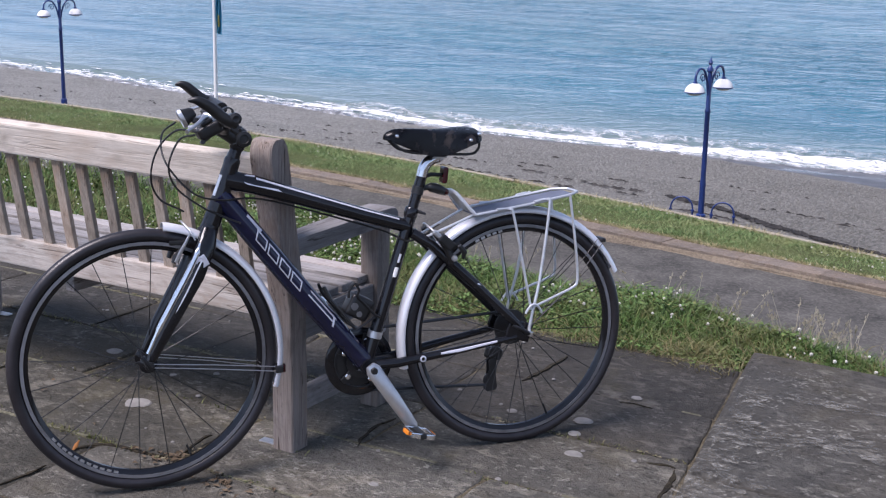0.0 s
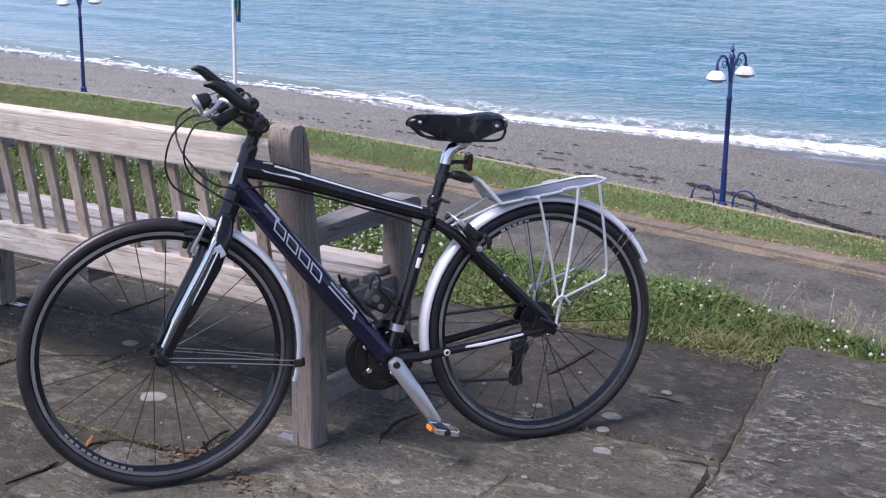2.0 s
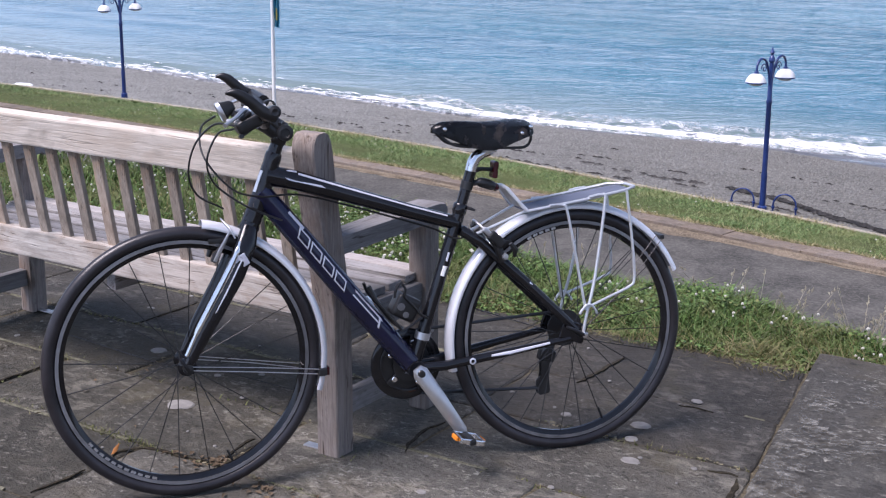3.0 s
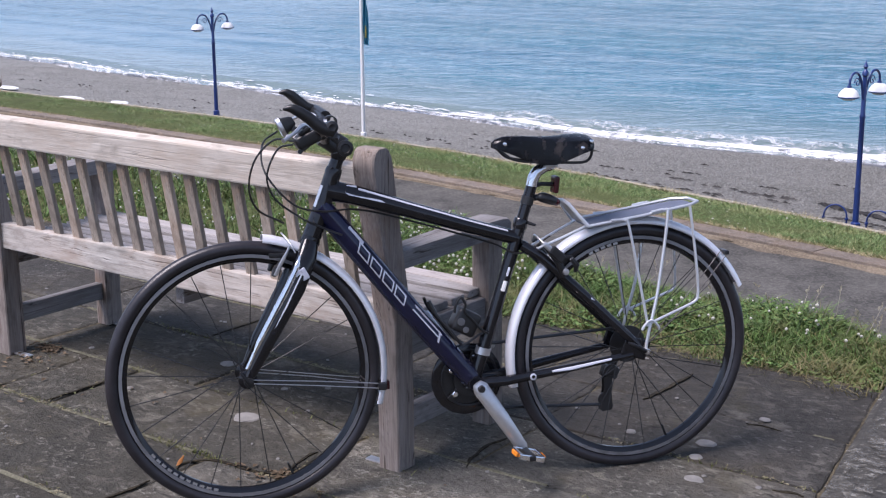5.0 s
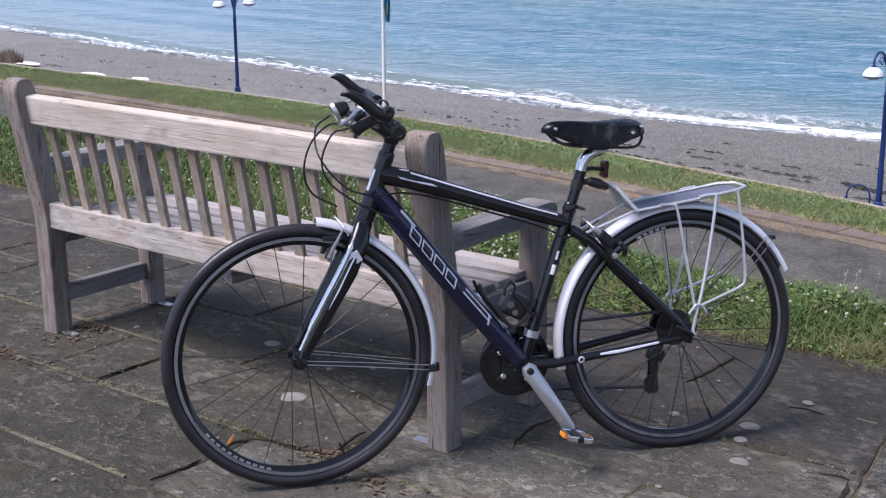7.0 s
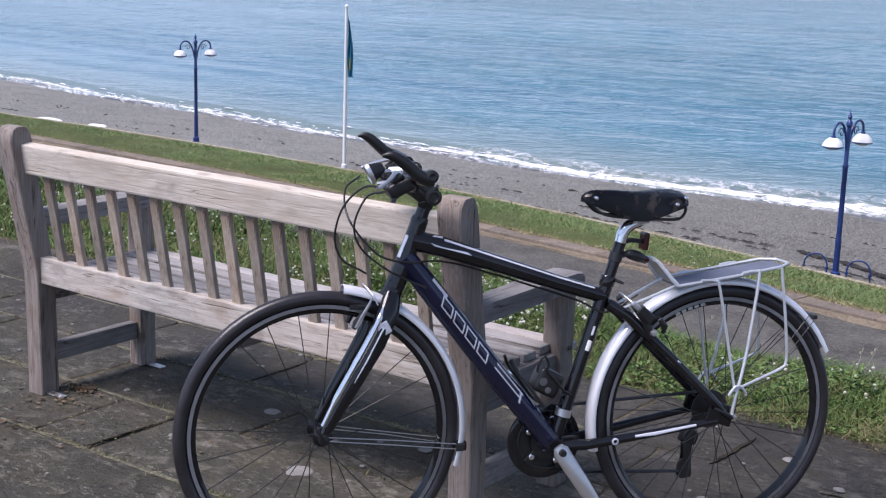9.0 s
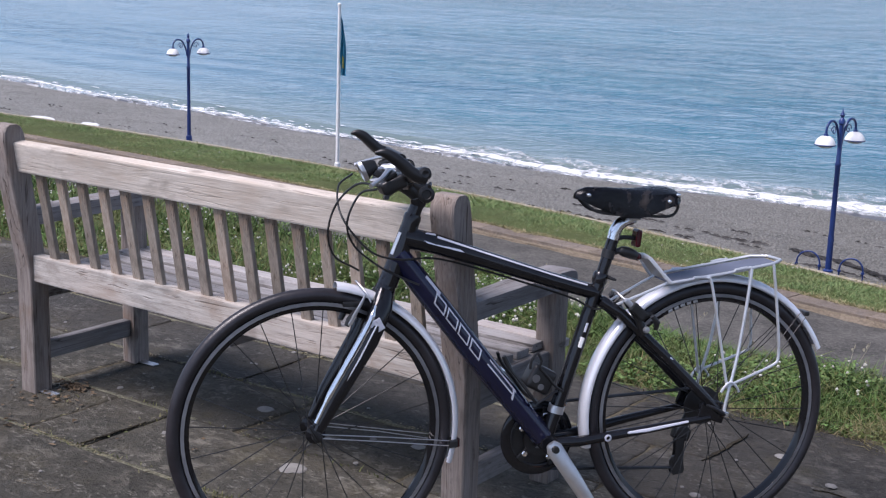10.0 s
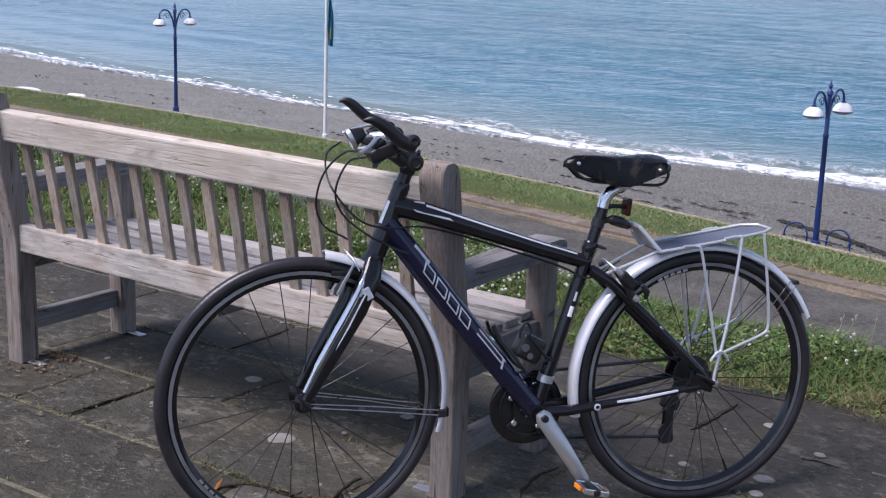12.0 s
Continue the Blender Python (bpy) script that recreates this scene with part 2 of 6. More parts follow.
SHINGLE = grit("shingle", ((0.118, 0.120, 0.111), (0.205, 0.206, 0.192), (0.325, 0.322, 0.300)), 9, bump=0.009, broad_scale=0.45, broad_mix=0.45, darker=True)
KERB = stone("kerb_concrete", (0.168, 0.142, 0.118), (0.33, 0.295, 0.25), moss_amount=0.5)
PEBBLE = leafy("beach_pebbles", (0.140, 0.141, 0.131), (0.188, 0.189, 0.176), (0.265, 0.265, 0.248), 0.25, 0.3, darker=True)
COPING = stone("coping_concrete", (0.33, 0.305, 0.25), (0.50, 0.47, 0.41))
TURF_SOIL = grit("turf", ((0.035, 0.045, 0.016), (0.07, 0.09, 0.03), (0.12, 0.135, 0.05)), 40, bump=0.02, broad_scale=0.6)
GRASS = leafy("grass_blades", (0.016, 0.034, 0.009), (0.083, 0.145, 0.036), (0.20, 0.168, 0.072), 0.45)
DRY = leafy("dry_grass", (0.105, 0.09, 0.038), (0.172, 0.145, 0.066), (0.09, 0.105, 0.036), 0.35)
GRASS_FAR = leafy("verge_blades", (0.062, 0.122, 0.037), (0.165, 0.240, 0.090), (0.31, 0.305, 0.145), 0.5, 0.9)
DRY_FAR = leafy("bleached_grass", (0.17, 0.155, 0.07), (0.30, 0.265, 0.14), (0.40, 0.34, 0.20), 0.4, 0.6)
CLOVER = leafy("clover_leaves", (0.042, 0.085, 0.023), (0.10, 0.170, 0.046), (0.18, 0.185, 0.065), 0.4)
BROAD = leafy("broad_leaves", (0.032, 0.064, 0.017), (0.085, 0.150, 0.038), (0.17, 0.165, 0.06), 0.25)
MOSS = leafy("joint_moss_leaves", (0.050, 0.062, 0.018), (0.115, 0.125, 0.042), (0.20, 0.175, 0.085), 0.6, 5.0)
SHRUB = leafy("shrub_leaves", (0.08, 0.065, 0.056), (0.17, 0.135, 0.115), (0.20, 0.19, 0.14), 0.35)
STRAW = leafy("dry_stems", (0.25, 0.225, 0.16), (0.30, 0.275, 0.21), (0.22, 0.20, 0.13))
PETAL = paint("clover_flower", (0.47, 0.46, 0.40), 0.8)
WEED = paint("seaweed", (0.012, 0.010, 0.008), 0.6, scale=20, bump=0.01)

BLACK = paint("black_gloss_paint", (0.008, 0.008, 0.010), 0.11, worn=0.35)
NAVY = paint("navy_gloss_paint", (0.008, 0.009, 0.032), 0.11, worn=0.3)
PLASTIC = paint("black_plastic", (0.013, 0.013, 0.0135), 0.38, worn=0.3, bump=0.0006)
RUBBER = paint("tyre_rubber", (0.021, 0.0185, 0.021), 0.34, worn=0.35, scale=90, bump=0.001)
CHROME = paint("polished_alloy", (0.82, 0.82, 0.83), 0.2, metal=1.0, worn=0.08)
ALLOY = paint("brushed_alloy", (0.62, 0.62, 0.63), 0.36, metal=0.9, worn=0.12)
GUARD = paint("silver_mudguard", (0.86, 0.86, 0.885), 0.24, metal=0.3, worn=0.06, scale=7)
TRACK = paint("worn_rim_metal", (0.25, 0.25, 0.26), 0.4, metal=0.6, worn=0.4, scale=30)
RACK = paint("rack_alloy", (0.68, 0.70, 0.72), 0.42, metal=0.6, worn=0.1)
PLATE = paint("rack_plate", (0.105, 0.120, 0.165), 0.6, worn=0.2)
STEEL = paint("dark_steel", (0.05, 0.05, 0.052), 0.4, metal=0.8, worn=0.3)
SPOKE = paint("dark_spoke", (0.035, 0.035, 0.036), 0.4, metal=0.5, worn=0.2)
DECAL = paint("silver_decal", (0.64, 0.65, 0.72), 0.3, metal=0.2, worn=0.06)
WHITE = paint("white_paint", (0.78, 0.78, 0.77), 0.45, worn=0.07, scale=15)
ORANGE = paint("orange_reflector", (0.75, 0.24, 0.02), 0.25, worn=0.1)
RED = paint("red_lens", (0.05, 0.004, 0.006), 0.25, worn=0.2)
BLUE = paint("blue_gloss_paint", (0.014, 0.035, 0.15), 0.35, worn=0.25, scale=12, coat=0.3)
GLOBE = paint("opal_globe", (0.62, 0.64, 0.66), 0.3, worn=0.05)
FLAG = paint("flag_blue", (0.06, 0.28, 0.42), 0.85, worn=0.3, scale=8)
FLAG_Y = paint("flag_yellow", (0.45, 0.42, 0.14), 0.85, worn=0.2, scale=8)
LICHEN = paint("pale_lichen", (0.20, 0.193, 0.18), 0.95, worn=0.3, scale=80, bump=0.002)
SAND = grit("drifted_sand", ((0.090, 0.073, 0.053), (0.155, 0.127, 0.093), (0.25, 0.210, 0.157)), 30, bump=0.01, broad_scale=0.8, broad_mix=0.5)
CRACK = grit("crack_soil", ((0.006, 0.005, 0.004), (0.02, 0.017, 0.012), (0.06, 0.05, 0.03)), 150, bump=0.004, broad_scale=4)
CRUMB = leafy("dry_crumbs", (0.10, 0.085, 0.05), (0.20, 0.175, 0.11), (0.10, 0.12, 0.045))
ORANGE_LEAF = paint("orange_leaf", (0.55, 0.22, 0.06), 0.8, worn=0.4, scale=80)
MORTAR = grit("joint_mortar", ((0.056, 0.054, 0.036), (0.130, 0.127, 0.086), (0.225, 0.216, 0.155)), 110, bump=0.004, broad_scale=4.0, broad_mix=0.5)
LEAF = paint("dead_leaf", (0.12, 0.085, 0.05), 0.9, worn=0.4, scale=60)


# ---- mesh tools ----
def part(name, bm, material, parent=None, label="", smooth=False):
    me = bpy.data.meshes.new(name)
    bm.normal_update()
    bm.to_mesh(me)
    bm.free()
    for m in material if isinstance(material, (list, tuple)) else (material,):
        me.materials.append(m)
    if smooth:
        me.shade_smooth()
        me.set_sharp_from_angle(angle=radians(38))
    ob = new(name, me)
    ob.parent = parent
    return tagged(ob, label)


def mesh_of(name, verts, faces, material, parent=None, label="", smooth=False):
    me = bpy.data.meshes.new(name)
    me.from_pydata(verts, [], faces)
    me.materials.append(material)
    if smooth:
        me.shade_smooth()
    ob = new(name, me)
    ob.parent = parent
    return tagged(ob, label)


def add_box(bm, centre, size, bevel=0.004, turn=None, segs=2):
    made = bmesh.ops.create_cube(bm, size=1.0)["verts"]
    bmesh.ops.scale(bm, vec=size, verts=made)
    if turn is not None:
        bmesh.ops.rotate(bm, cent=(0, 0, 0), matrix=turn, verts=made)
    bmesh.ops.translate(bm, vec=centre, verts=made)
    if bevel:
        edges = list({e for v in made for e in v.link_edges})
        bmesh.ops.bevel(bm, geom=edges, offset=bevel, segments=segs, affect="EDGES", profile=0.6)
    return bm


def add_tube(bm, pts, radius, segs=10, flat=1.0, closed=False, caps=True, side=None):
    """A tube along points; radius is one number or one a point; flat squashes it along its second axis."""
    pts = [Vector(p) for p in pts]
    n = len(pts)
    radii = radius if isinstance(radius, (list, tuple)) else [radius] * n
    dirs = []
    for i in range(n):
        a = pts[(i - 1) % n] if closed or i else pts[i]
        b = pts[(i + 1) % n] if closed or i < n - 1 else pts[i]
        dirs.append((b - a).normalized())
    up = Vector(side) if side else dirs[0].orthogonal()
    rings = []
    for i in range(n):
        up = (up - dirs[i] * up.dot(dirs[i])).normalized()
        across = dirs[i].cross(up)
        ring = []
        for k in range(segs):
            a = 2 * math.pi * k / segs
            ring.append(bm.verts.new(pts[i] + (up * math.cos(a) + across * math.sin(a) * flat) * radii[i]))
        rings.append(ring)
    for i in range(n if closed else n - 1):
        r0, r1 = rings[i], rings[(i + 1) % n]
        for k in range(segs):
            bm.faces.new((r0[k], r0[(k + 1) % segs], r1[(k + 1) % segs], r1[k]))
    if caps and not closed:
        bm.faces.new(rings[0][::-1])
        bm.faces.new(rings[-1])
    return bm


def curve_pts(pts, n=8):
    """Catmull-Rom through the points."""
    p = [Vector(q) for q in pts]
    p = [2 * p[0] - p[1]] + p + [2 * p[-1] - p[-2]]
    out = []
    for i in range(1, len(p) - 2):
        for k in range(n):
            t = k / n
            a, b, c, d = p[i - 1], p[i], p[i + 1], p[i + 2]
            out.append(0.5 * ((2 * b) + (c - a) * t + (2 * a - 5 * b + 4 * c - d) * t * t + (3 * b - a - 3 * c + d) * t ** 3))
    out.append(p[-2])
    return out


def add_lathe(bm, profile, axis="y", centre=(0, 0, 0), segs=48, closed=False):
    """profile: (radius, along) pairs turned about an axis."""
    c = Vector(centre)
    rings = []
    for r, s in profile:
        ring = []
        for k in range(segs):
            a = 2 * math.pi * k / segs
            u, w = r * math.cos(a), r * math.sin(a)
            q = {"y": (u, s, w), "z": (u, w, s), "x": (s, u, w)}[axis]
            ring.append(bm.verts.new(c + Vector(q)))
        rings.append(ring)
    count = len(rings)
    for i in range(count if closed else count - 1):
        r0, r1 = rings[i], rings[(i + 1) % count]
        for k in range(segs):
            bm.faces.new((r0[k], r0[(k + 1) % segs], r1[(k + 1) % segs], r1[k]))
    if not closed:
        for ring, r in ((rings[0], profile[0][0]), (rings[-1], profile[-1][0])):
            if r > 1e-5:
                bm.faces.new(ring)
    bmesh.ops.remove_doubles(bm, verts=bm.verts[:], dist=1e-6)
    bmesh.ops.recalc_face_normals(bm, faces=bm.faces[:])
    return bm


def B():
    return bmesh.new()


# ---- lie of the land ----
PROM = -6.1          # level of the lower promenade
SEA = -9.0


def bent(c, x):
    """A line of the shore: a parabola that runs on straight outside the bay."""
    lo, hi = -46.0, 4.0
    k = min(max(x, lo), hi)
    y = c[0] * k * k + c[1] * k + c[2]
    return y + (x - k) * ((2 * c[0] * k + c[1]) * 0.6 - 0.05)


def kerb_y(x):
    return bent((-0.0025, -0.229, 23.87), x)


def verge_y(x):
    return bent((-0.0043, -0.3495, 26.04), x)


def water_y(x):
    west, east = math.log(1 + math.exp((-30 - x) / 5)) * 5, math.log(1 + math.exp((min(x, 60) + 20) / 4)) * 4
    return 52.3 + 0.135 * west + 0.17 * east + 0.3 * math.sin(x * 0.31 + 1)


def bank_y(x):
    """Seaward lip of the grass beside the terrace."""
    if x > 1.3:
        return 1.47
    if x > 0:
        return 2.06 - 0.45 * (x / 1.3) ** 1.4
    s = min(1.0, max(0.0, (-x - 0.5) / 1.7))
    return 2.06 + 0.58 * s * s * (3 - 2 * s) + 0.03 * math.sin(x * 3)


# ---- ground: one sheet from the land behind, over bank, promenade and beach, to the sea bed ----
def build_ground():
    xs = [-3000, -1200, -500, -250, -160] + [-120 + 2.0 * i for i in range(52)] + [-16 + 0.5 * i for i in range(48)] + [9 + 3 * i for i in range(12)] + [60, 120, 300, 1000, 3000]
    verts, faces, mats = [], [], []
    n = 0
    for x in xs:
        kb, vg, wt, lip = kerb_y(x), verge_y(x), water_y(x), bank_y(x)
        n1 = noise.noise(Vector((x * 0.5, 3.1, 0)))
        prof = [(-3000, -0.06, 0), (-300, -0.06, 0), (-40, -0.06, 0), (-6, -0.06, 0), (1.36, -0.06, 0), (1.40, -0.045, 0), (1.62, -0.035 + 0.015 * n1, 1),
                (lip - 0.2 if lip > 1.9 else lip - 0.02, -0.03 + 0.015 * n1, 1), (lip, -0.05, 1), (lip + 0.35, -0.42, 1), (lip + 3.0, -2.6, 1), (lip + 8.0, -5.5, 1), (kb - 8.6, PROM - 0.03, 1),
                (kb - 8.5, PROM - 0.03, 0), (kb - 0.1, PROM - 0.03, 0), (kb + 0.15, PROM - 0.02, 0), (kb + 0.5, PROM + 0.13, 1), ((kb + vg) / 2, PROM + 0.13, 1),
                (vg - 0.25, PROM + 0.08, 1), (vg - 0.05, PROM + 0.0, 1), (vg + 0.02, PROM - 0.05, 2), (vg + 0.35, PROM - 0.6, 2)]
        for k in range(1, 15):
            f = k / 14
            y = vg + 0.35 + (wt + 1.0 - vg - 0.35) * f
            z = PROM - 0.6 + (SEA - PROM + 0.5) * (f ** 1.1) + 0.10 * noise.noise(Vector((x * 0.12, y * 0.25, 0))) - 0.03
            prof.append((y, z, 2))
        prof += [(wt + 6, SEA - 0.7, 2), (wt + 60, SEA - 4, 2), (3500, SEA - 20, 2)]
        n = len(prof)
        for y, z, m in prof:
            verts.append((x, y, z))
    for i in range(len(xs) - 1):
        for k in range(n - 1):
            a = i * n + k
            faces.append((a, a + n, a + n + 1, a + 1))
            mats.append(prof[k + 1][2])
    me = bpy.data.meshes.new("ground")
    me.from_pydata(verts, [], faces)
    for m in (JOINT, TURF_SOIL, SHINGLE):
        me.materials.append(m)
    me.polygons.foreach_set("material_index", mats)
    me.shade_smooth()
    return tagged(new("ground", me), "sloping ground of soil, turf bank and grey shingle beach", "ground", kind="structure")


ground = build_ground()


def strip(name, xs, near, far, z, material, label, category, thick=0.05):
    bm = B()
    rows = []
    for x in xs:
        rows.append([bm.verts.new((x, near(x), z - thick)), bm.verts.new((x, near(x), z)), bm.verts.new((x, far(x), z)), bm.verts.new((x, far(x), z - thick))])
    for a, b in zip(rows, rows[1:]):
        for k in range(3):
            bm.faces.new((a[k], b[k], b[k + 1], a[k + 1]))
    bmesh.ops.recalc_face_normals(bm, faces=bm.faces[:])
    return tagged(part(name, bm, material), label, category, kind="structure")


XS = [-140 + 2 * i for i in range(90)]
road = strip("road", XS, lambda x: kerb_y(x) - 8.4, lambda x: kerb_y(x) - 0.02, PROM, ASPHALT, "worn grey asphalt promenade road below the bank", "road")


# ---- sea ----
def build_sea():
    """Swell in real relief near the shore, running out flat to the horizon."""
    xs = [-2500, -1200, -600, -350] + [-240 + 3.0 * i for i in range(58)] + [-66 + 1.2 * i for i in range(70)] + [24, 40, 80, 160, 400, 1200, 2500]
    offs = [-1.2, -0.5, 0.0, 0.4, 0.8, 1.3, 1.9, 2.6] + [3.4 + 0.9 * i for i in range(42)] + [42 + 2.2 * i for i in range(36)] + [125 + 9 * i for i in range(26)] + [400, 520, 800, 1400, 2600, 4000]
    verts, faces = [], []
    for x in xs:
        w = water_y(x)
        for o in offs:
            y = w + o
            ramp_in = min(1, max(0, (o + 0.5) / 5)) * min(1, 300 / (abs(o) + 60))
            z = 0.05 * math.sin((y + 0.10 * x) * 0.9 + 1.5 * noise.noise(Vector((x * 0.05, y * 0.05, 0)))) + 0.08 * noise.noise(Vector((x * 0.10, y * 0.45, 2.0)))
            z += 0.06 * noise.noise(Vector((x * 0.35, y * 1.1, 5.0)))
            crest = 0.30 * math.exp(-((o - 2.3 - 0.5 * noise.noise(Vector((x * 0.12, 0, 9)))) / 0.75) ** 2)
            verts.append((x, y, SEA + z * ramp_in + crest + (0.02 if o < 1 else 0)))
    n = len(offs)
    for i in range(len(xs) - 1):
        for k in range(n - 1):
            a = i * n + k
            faces.append((a, a + n, a + n + 1, a + 1))
    m, nt, b = nodes_of("sea_water")
    v = place(nt)
    sep = nt.nodes.new("ShaderNodeSeparateXYZ")
    nt.links.new(v, sep.inputs[0])
    off = maths(nt, "ADD", sep.outputs[1], maths(nt, "MULTIPLY", sep.outputs[0], 0.118))
    shallow = step_up(nt, off, 64, 51)
    silt = noise_tex(nt, v, 0.035, 4, 0.6, (0.5, 1.6, 1))
    deep = ramp(nt, silt, [(0.35, (0.026, 0.110, 0.160)), (0.65, (0.050, 0.152, 0.200))])
    col = mixc(nt, shallow, deep, (0.15, 0.20, 0.185))
    nt.links.new(col, b.inputs["Base Color"])
    b.inputs["Roughness"].default_value = 0.07
    b.inputs["IOR"].default_value = 1.333
    turn = nt.nodes.new("ShaderNodeVectorRotate")
    turn.rotation_type = "Z_AXIS"
    turn.inputs["Angle"].default_value = radians(-24)
    nt.links.new(v, turn.inputs["Vector"])
    drift = turn.outputs[0]
    rip = noise_tex(nt, drift, 0.75, 3.5, 0.6, (0.62, 1.25, 1), 0.7)
    chop = noise_tex(nt, drift, 0.17, 4, 0.62, (0.55, 1.3, 1), 0.5)
    calm = noise_tex(nt, v, 0.03, 3, 0.5, (0.4, 1.3, 1))
    rip = maths(nt, "MULTIPLY", rip, maths(nt, "ADD", maths(nt, "MULTIPLY", step_up(nt, calm, 0.35, 0.6), 0.36), 0.24))
    # the lee of the western headland lies smoother
    lee = maths(nt, "ADD", maths(nt, "MULTIPLY", sep.outputs[0], 0.8), maths(nt, "MULTIPLY", sep.outputs[1], 0.6))
    lee = step_up(nt, maths(nt, "ADD", lee, maths(nt, "MULTIPLY", calm, 30.0)), -5, 45)
    inshore = maths(nt, "ADD", maths(nt, "MULTIPLY", step_up(nt, off, 56, 100), 0.45), 0.55)
    h = maths(nt, "MULTIPLY", maths(nt, "ADD", rip, maths(nt, "MULTIPLY", chop, 0.5)), inshore)
    bumped(nt, b, maths(nt, "MULTIPLY", h, maths(nt, "ADD", maths(nt, "MULTIPLY", lee, 1.05), 0.33)), 1.0, 1.0)
    return tagged(mesh_of("water", verts, faces, m, smooth=True), "rippled blue-grey sea with low waves", "sea", kind="structure")


water = build_sea()


def foam_material(name, lo, hi, body=1.0):
    """Foam with holes: the lace opens where the pattern falls below lo."""
    m, nt, b = nodes_of(name)
    v = place(nt)
    lace = noise_tex(nt, v, 2.6, 8, 0.76, (0.55, 1.0, 1), 0.8)
    col = ramp(nt, lace, [(0.36, (0.52, 0.56, 0.60)), (0.50, (0.76, 0.78, 0.80)), (0.62, (0.86, 0.87, 0.88))])
    nt.links.new(col, b.inputs["Base Color"])
    b.inputs["Roughness"].default_value = 0.8
    nt.links.new(maths(nt, "MULTIPLY", step_up(nt, lace, lo, hi), body), b.inputs["Alpha"])
    bumped(nt, b, lace, 0.8, 0.15)
    return m


def wet_edge(x):
    """How far up the shingle the last waves have run, wider to the east."""
    return -0.9 - 0.60 * min(11.0, max(0.0, x + 19.0)) - 0.35 * noise.noise(Vector((x * 0.14, 6.0, 0))) - 0.15 * noise.noise(Vector((x * 0.6, 3.0, 0)))


def build_surf():
    """The breaking wave: a lumpy ridge of foam with a ragged edge, and lacy tongues of spent foam."""
    foam, froth = foam_material("sea_foam", 0.30, 0.47), foam_material("spent_foam", 0.46, 0.66, 0.65)
    xs = [-150 + 0.35 * i for i in range(480)]

    def ribbon(name, n, inner, width, rise, material, label):
        verts, faces = [], []
        for x in xs:
            a, w = inner(x), width(x)
            for k in range(n):
                f = k / (n - 1)
                y = a + w * f
                verts.append((x, y, SEA + rise(x, y, f, w) if 0 < k < n - 1 else SEA - 0.02))
        for i in range(len(xs) - 1):
            for k in range(n - 1):
                a = i * n + k
                faces.append((a, a + n, a + n + 1, a + 1))
        tagged(mesh_of(name, verts, faces, material, smooth=True), label, "surf", kind="stuff")

    def lip(x):
        return water_y(x) + 0.6 + 0.5 * noise.noise(Vector((x * 0.18, 8.0, 0))) + 0.15 * noise.noise(Vector((x * 0.9, 2.0, 0)))

    def ridge(x):
        east = min(1, max(0, (x + 44) / 26))
        return max(0.12, 0.16 + 1.0 * east + 0.5 * noise.noise(Vector((x * 0.05, 1.7, 0))) + 0.4 * noise.noise(Vector((x * 0.4, 4.0, 0))))

    ribbon("breaking_wave", 9, lip, ridge, lambda x, y, f, w: 0.05 + 0.26 * math.sin(math.pi * f) * min(1, w / 1.6) + 0.10 * noise.noise(Vector((x * 1.3, y * 2.0, 1.0))), foam, "white foaming breaker along the waterline")
    ribbon("spent_foam", 9, lambda x: lip(x) + 0.2, lambda x: max(0.15, 2.1 * ridge(x) - 0.1), lambda x, y, f, w: 0.11 + 0.34 * math.exp(-((y - water_y(x) - 2.3) / 0.8) ** 2) + 0.04 * noise.noise(Vector((x * 0.8, y * 1.4, 5.0))), froth, "lacy spent foam trailing behind the breaker")
    ribbon("swash_foam", 7, lambda x: water_y(x) - 0.9 - 0.8 * noise.noise(Vector((x * 0.10, 6.0, 0))), lambda x: 1.1 + 0.5 * noise.noise(Vector((x * 0.3, 2.0, 0))), lambda x, y, f, w: 0.16 + 0.16 * max(0.0, water_y(x) - y), froth, "thin lacy edge of the swash on wet shingle")
    rng = random.Random(5)
    verts, faces = [], []
    for n in range(350):
        x = rng.uniform(-140, 12) if n % 3 == 0 else rng.uniform(-60, 4)
        o = rng.gauss(0.9, 0.30) if n % 5 else rng.uniform(-2.2, 0.4)
        y = water_y(x) + o
        lx, ly = rng.uniform(0.10, 0.75), rng.uniform(0.02, 0.075)
        crest = 0.30 * math.exp(-((o - 2.3 - 0.5 * noise.noise(Vector((x * 0.12, 0, 9)))) / 0.75) ** 2)
        z = SEA + 0.08 + 0.05 * rng.random() + crest + max(0.0, -o) * 0.16
        a = len(verts)
        top = []
        for k in range(9):
            t = 2 * math.pi * k / 9
            top.append((x + lx * math.cos(t) * rng.uniform(0.6, 1), y + ly * math.sin(t) * rng.uniform(0.6, 1.2) - 0.118 * lx * math.cos(t), z))
        verts += top + [(x, y, z + 0.03)]
        faces += [(a + k, a + (k + 1) % 9, a + 9) for k in range(9)]
    tagged(mesh_of("foam_streaks", verts, faces, foam), "thin white lacy foam streaks on the shallows", "foam", kind="stuff")
    # wet sheen of the swash
    m, nt, b = nodes_of("wet_shingle")
    v = place(nt)
    col = ramp(nt, noise_tex(nt, v, 1.4, 5), [(0.3, (0.045, 0.040, 0.038)), (0.55, (0.075, 0.068, 0.066)), (0.75, (0.14, 0.13, 0.13))])
    nt.links.new(col, b.inputs["Base Color"])
    film = step_up(nt, noise_tex(nt, v, 0.35, 4, 0.6, (0.35, 1.3, 1)), 0.50, 0.62)
    nt.links.new(maths(nt, "SUBTRACT", 0.40, maths(nt, "MULTIPLY", film, 0.24)), b.inputs["Roughness"])
    bumped(nt, b, noise_tex(nt, v, 6, 4), 0.25, 0.03)
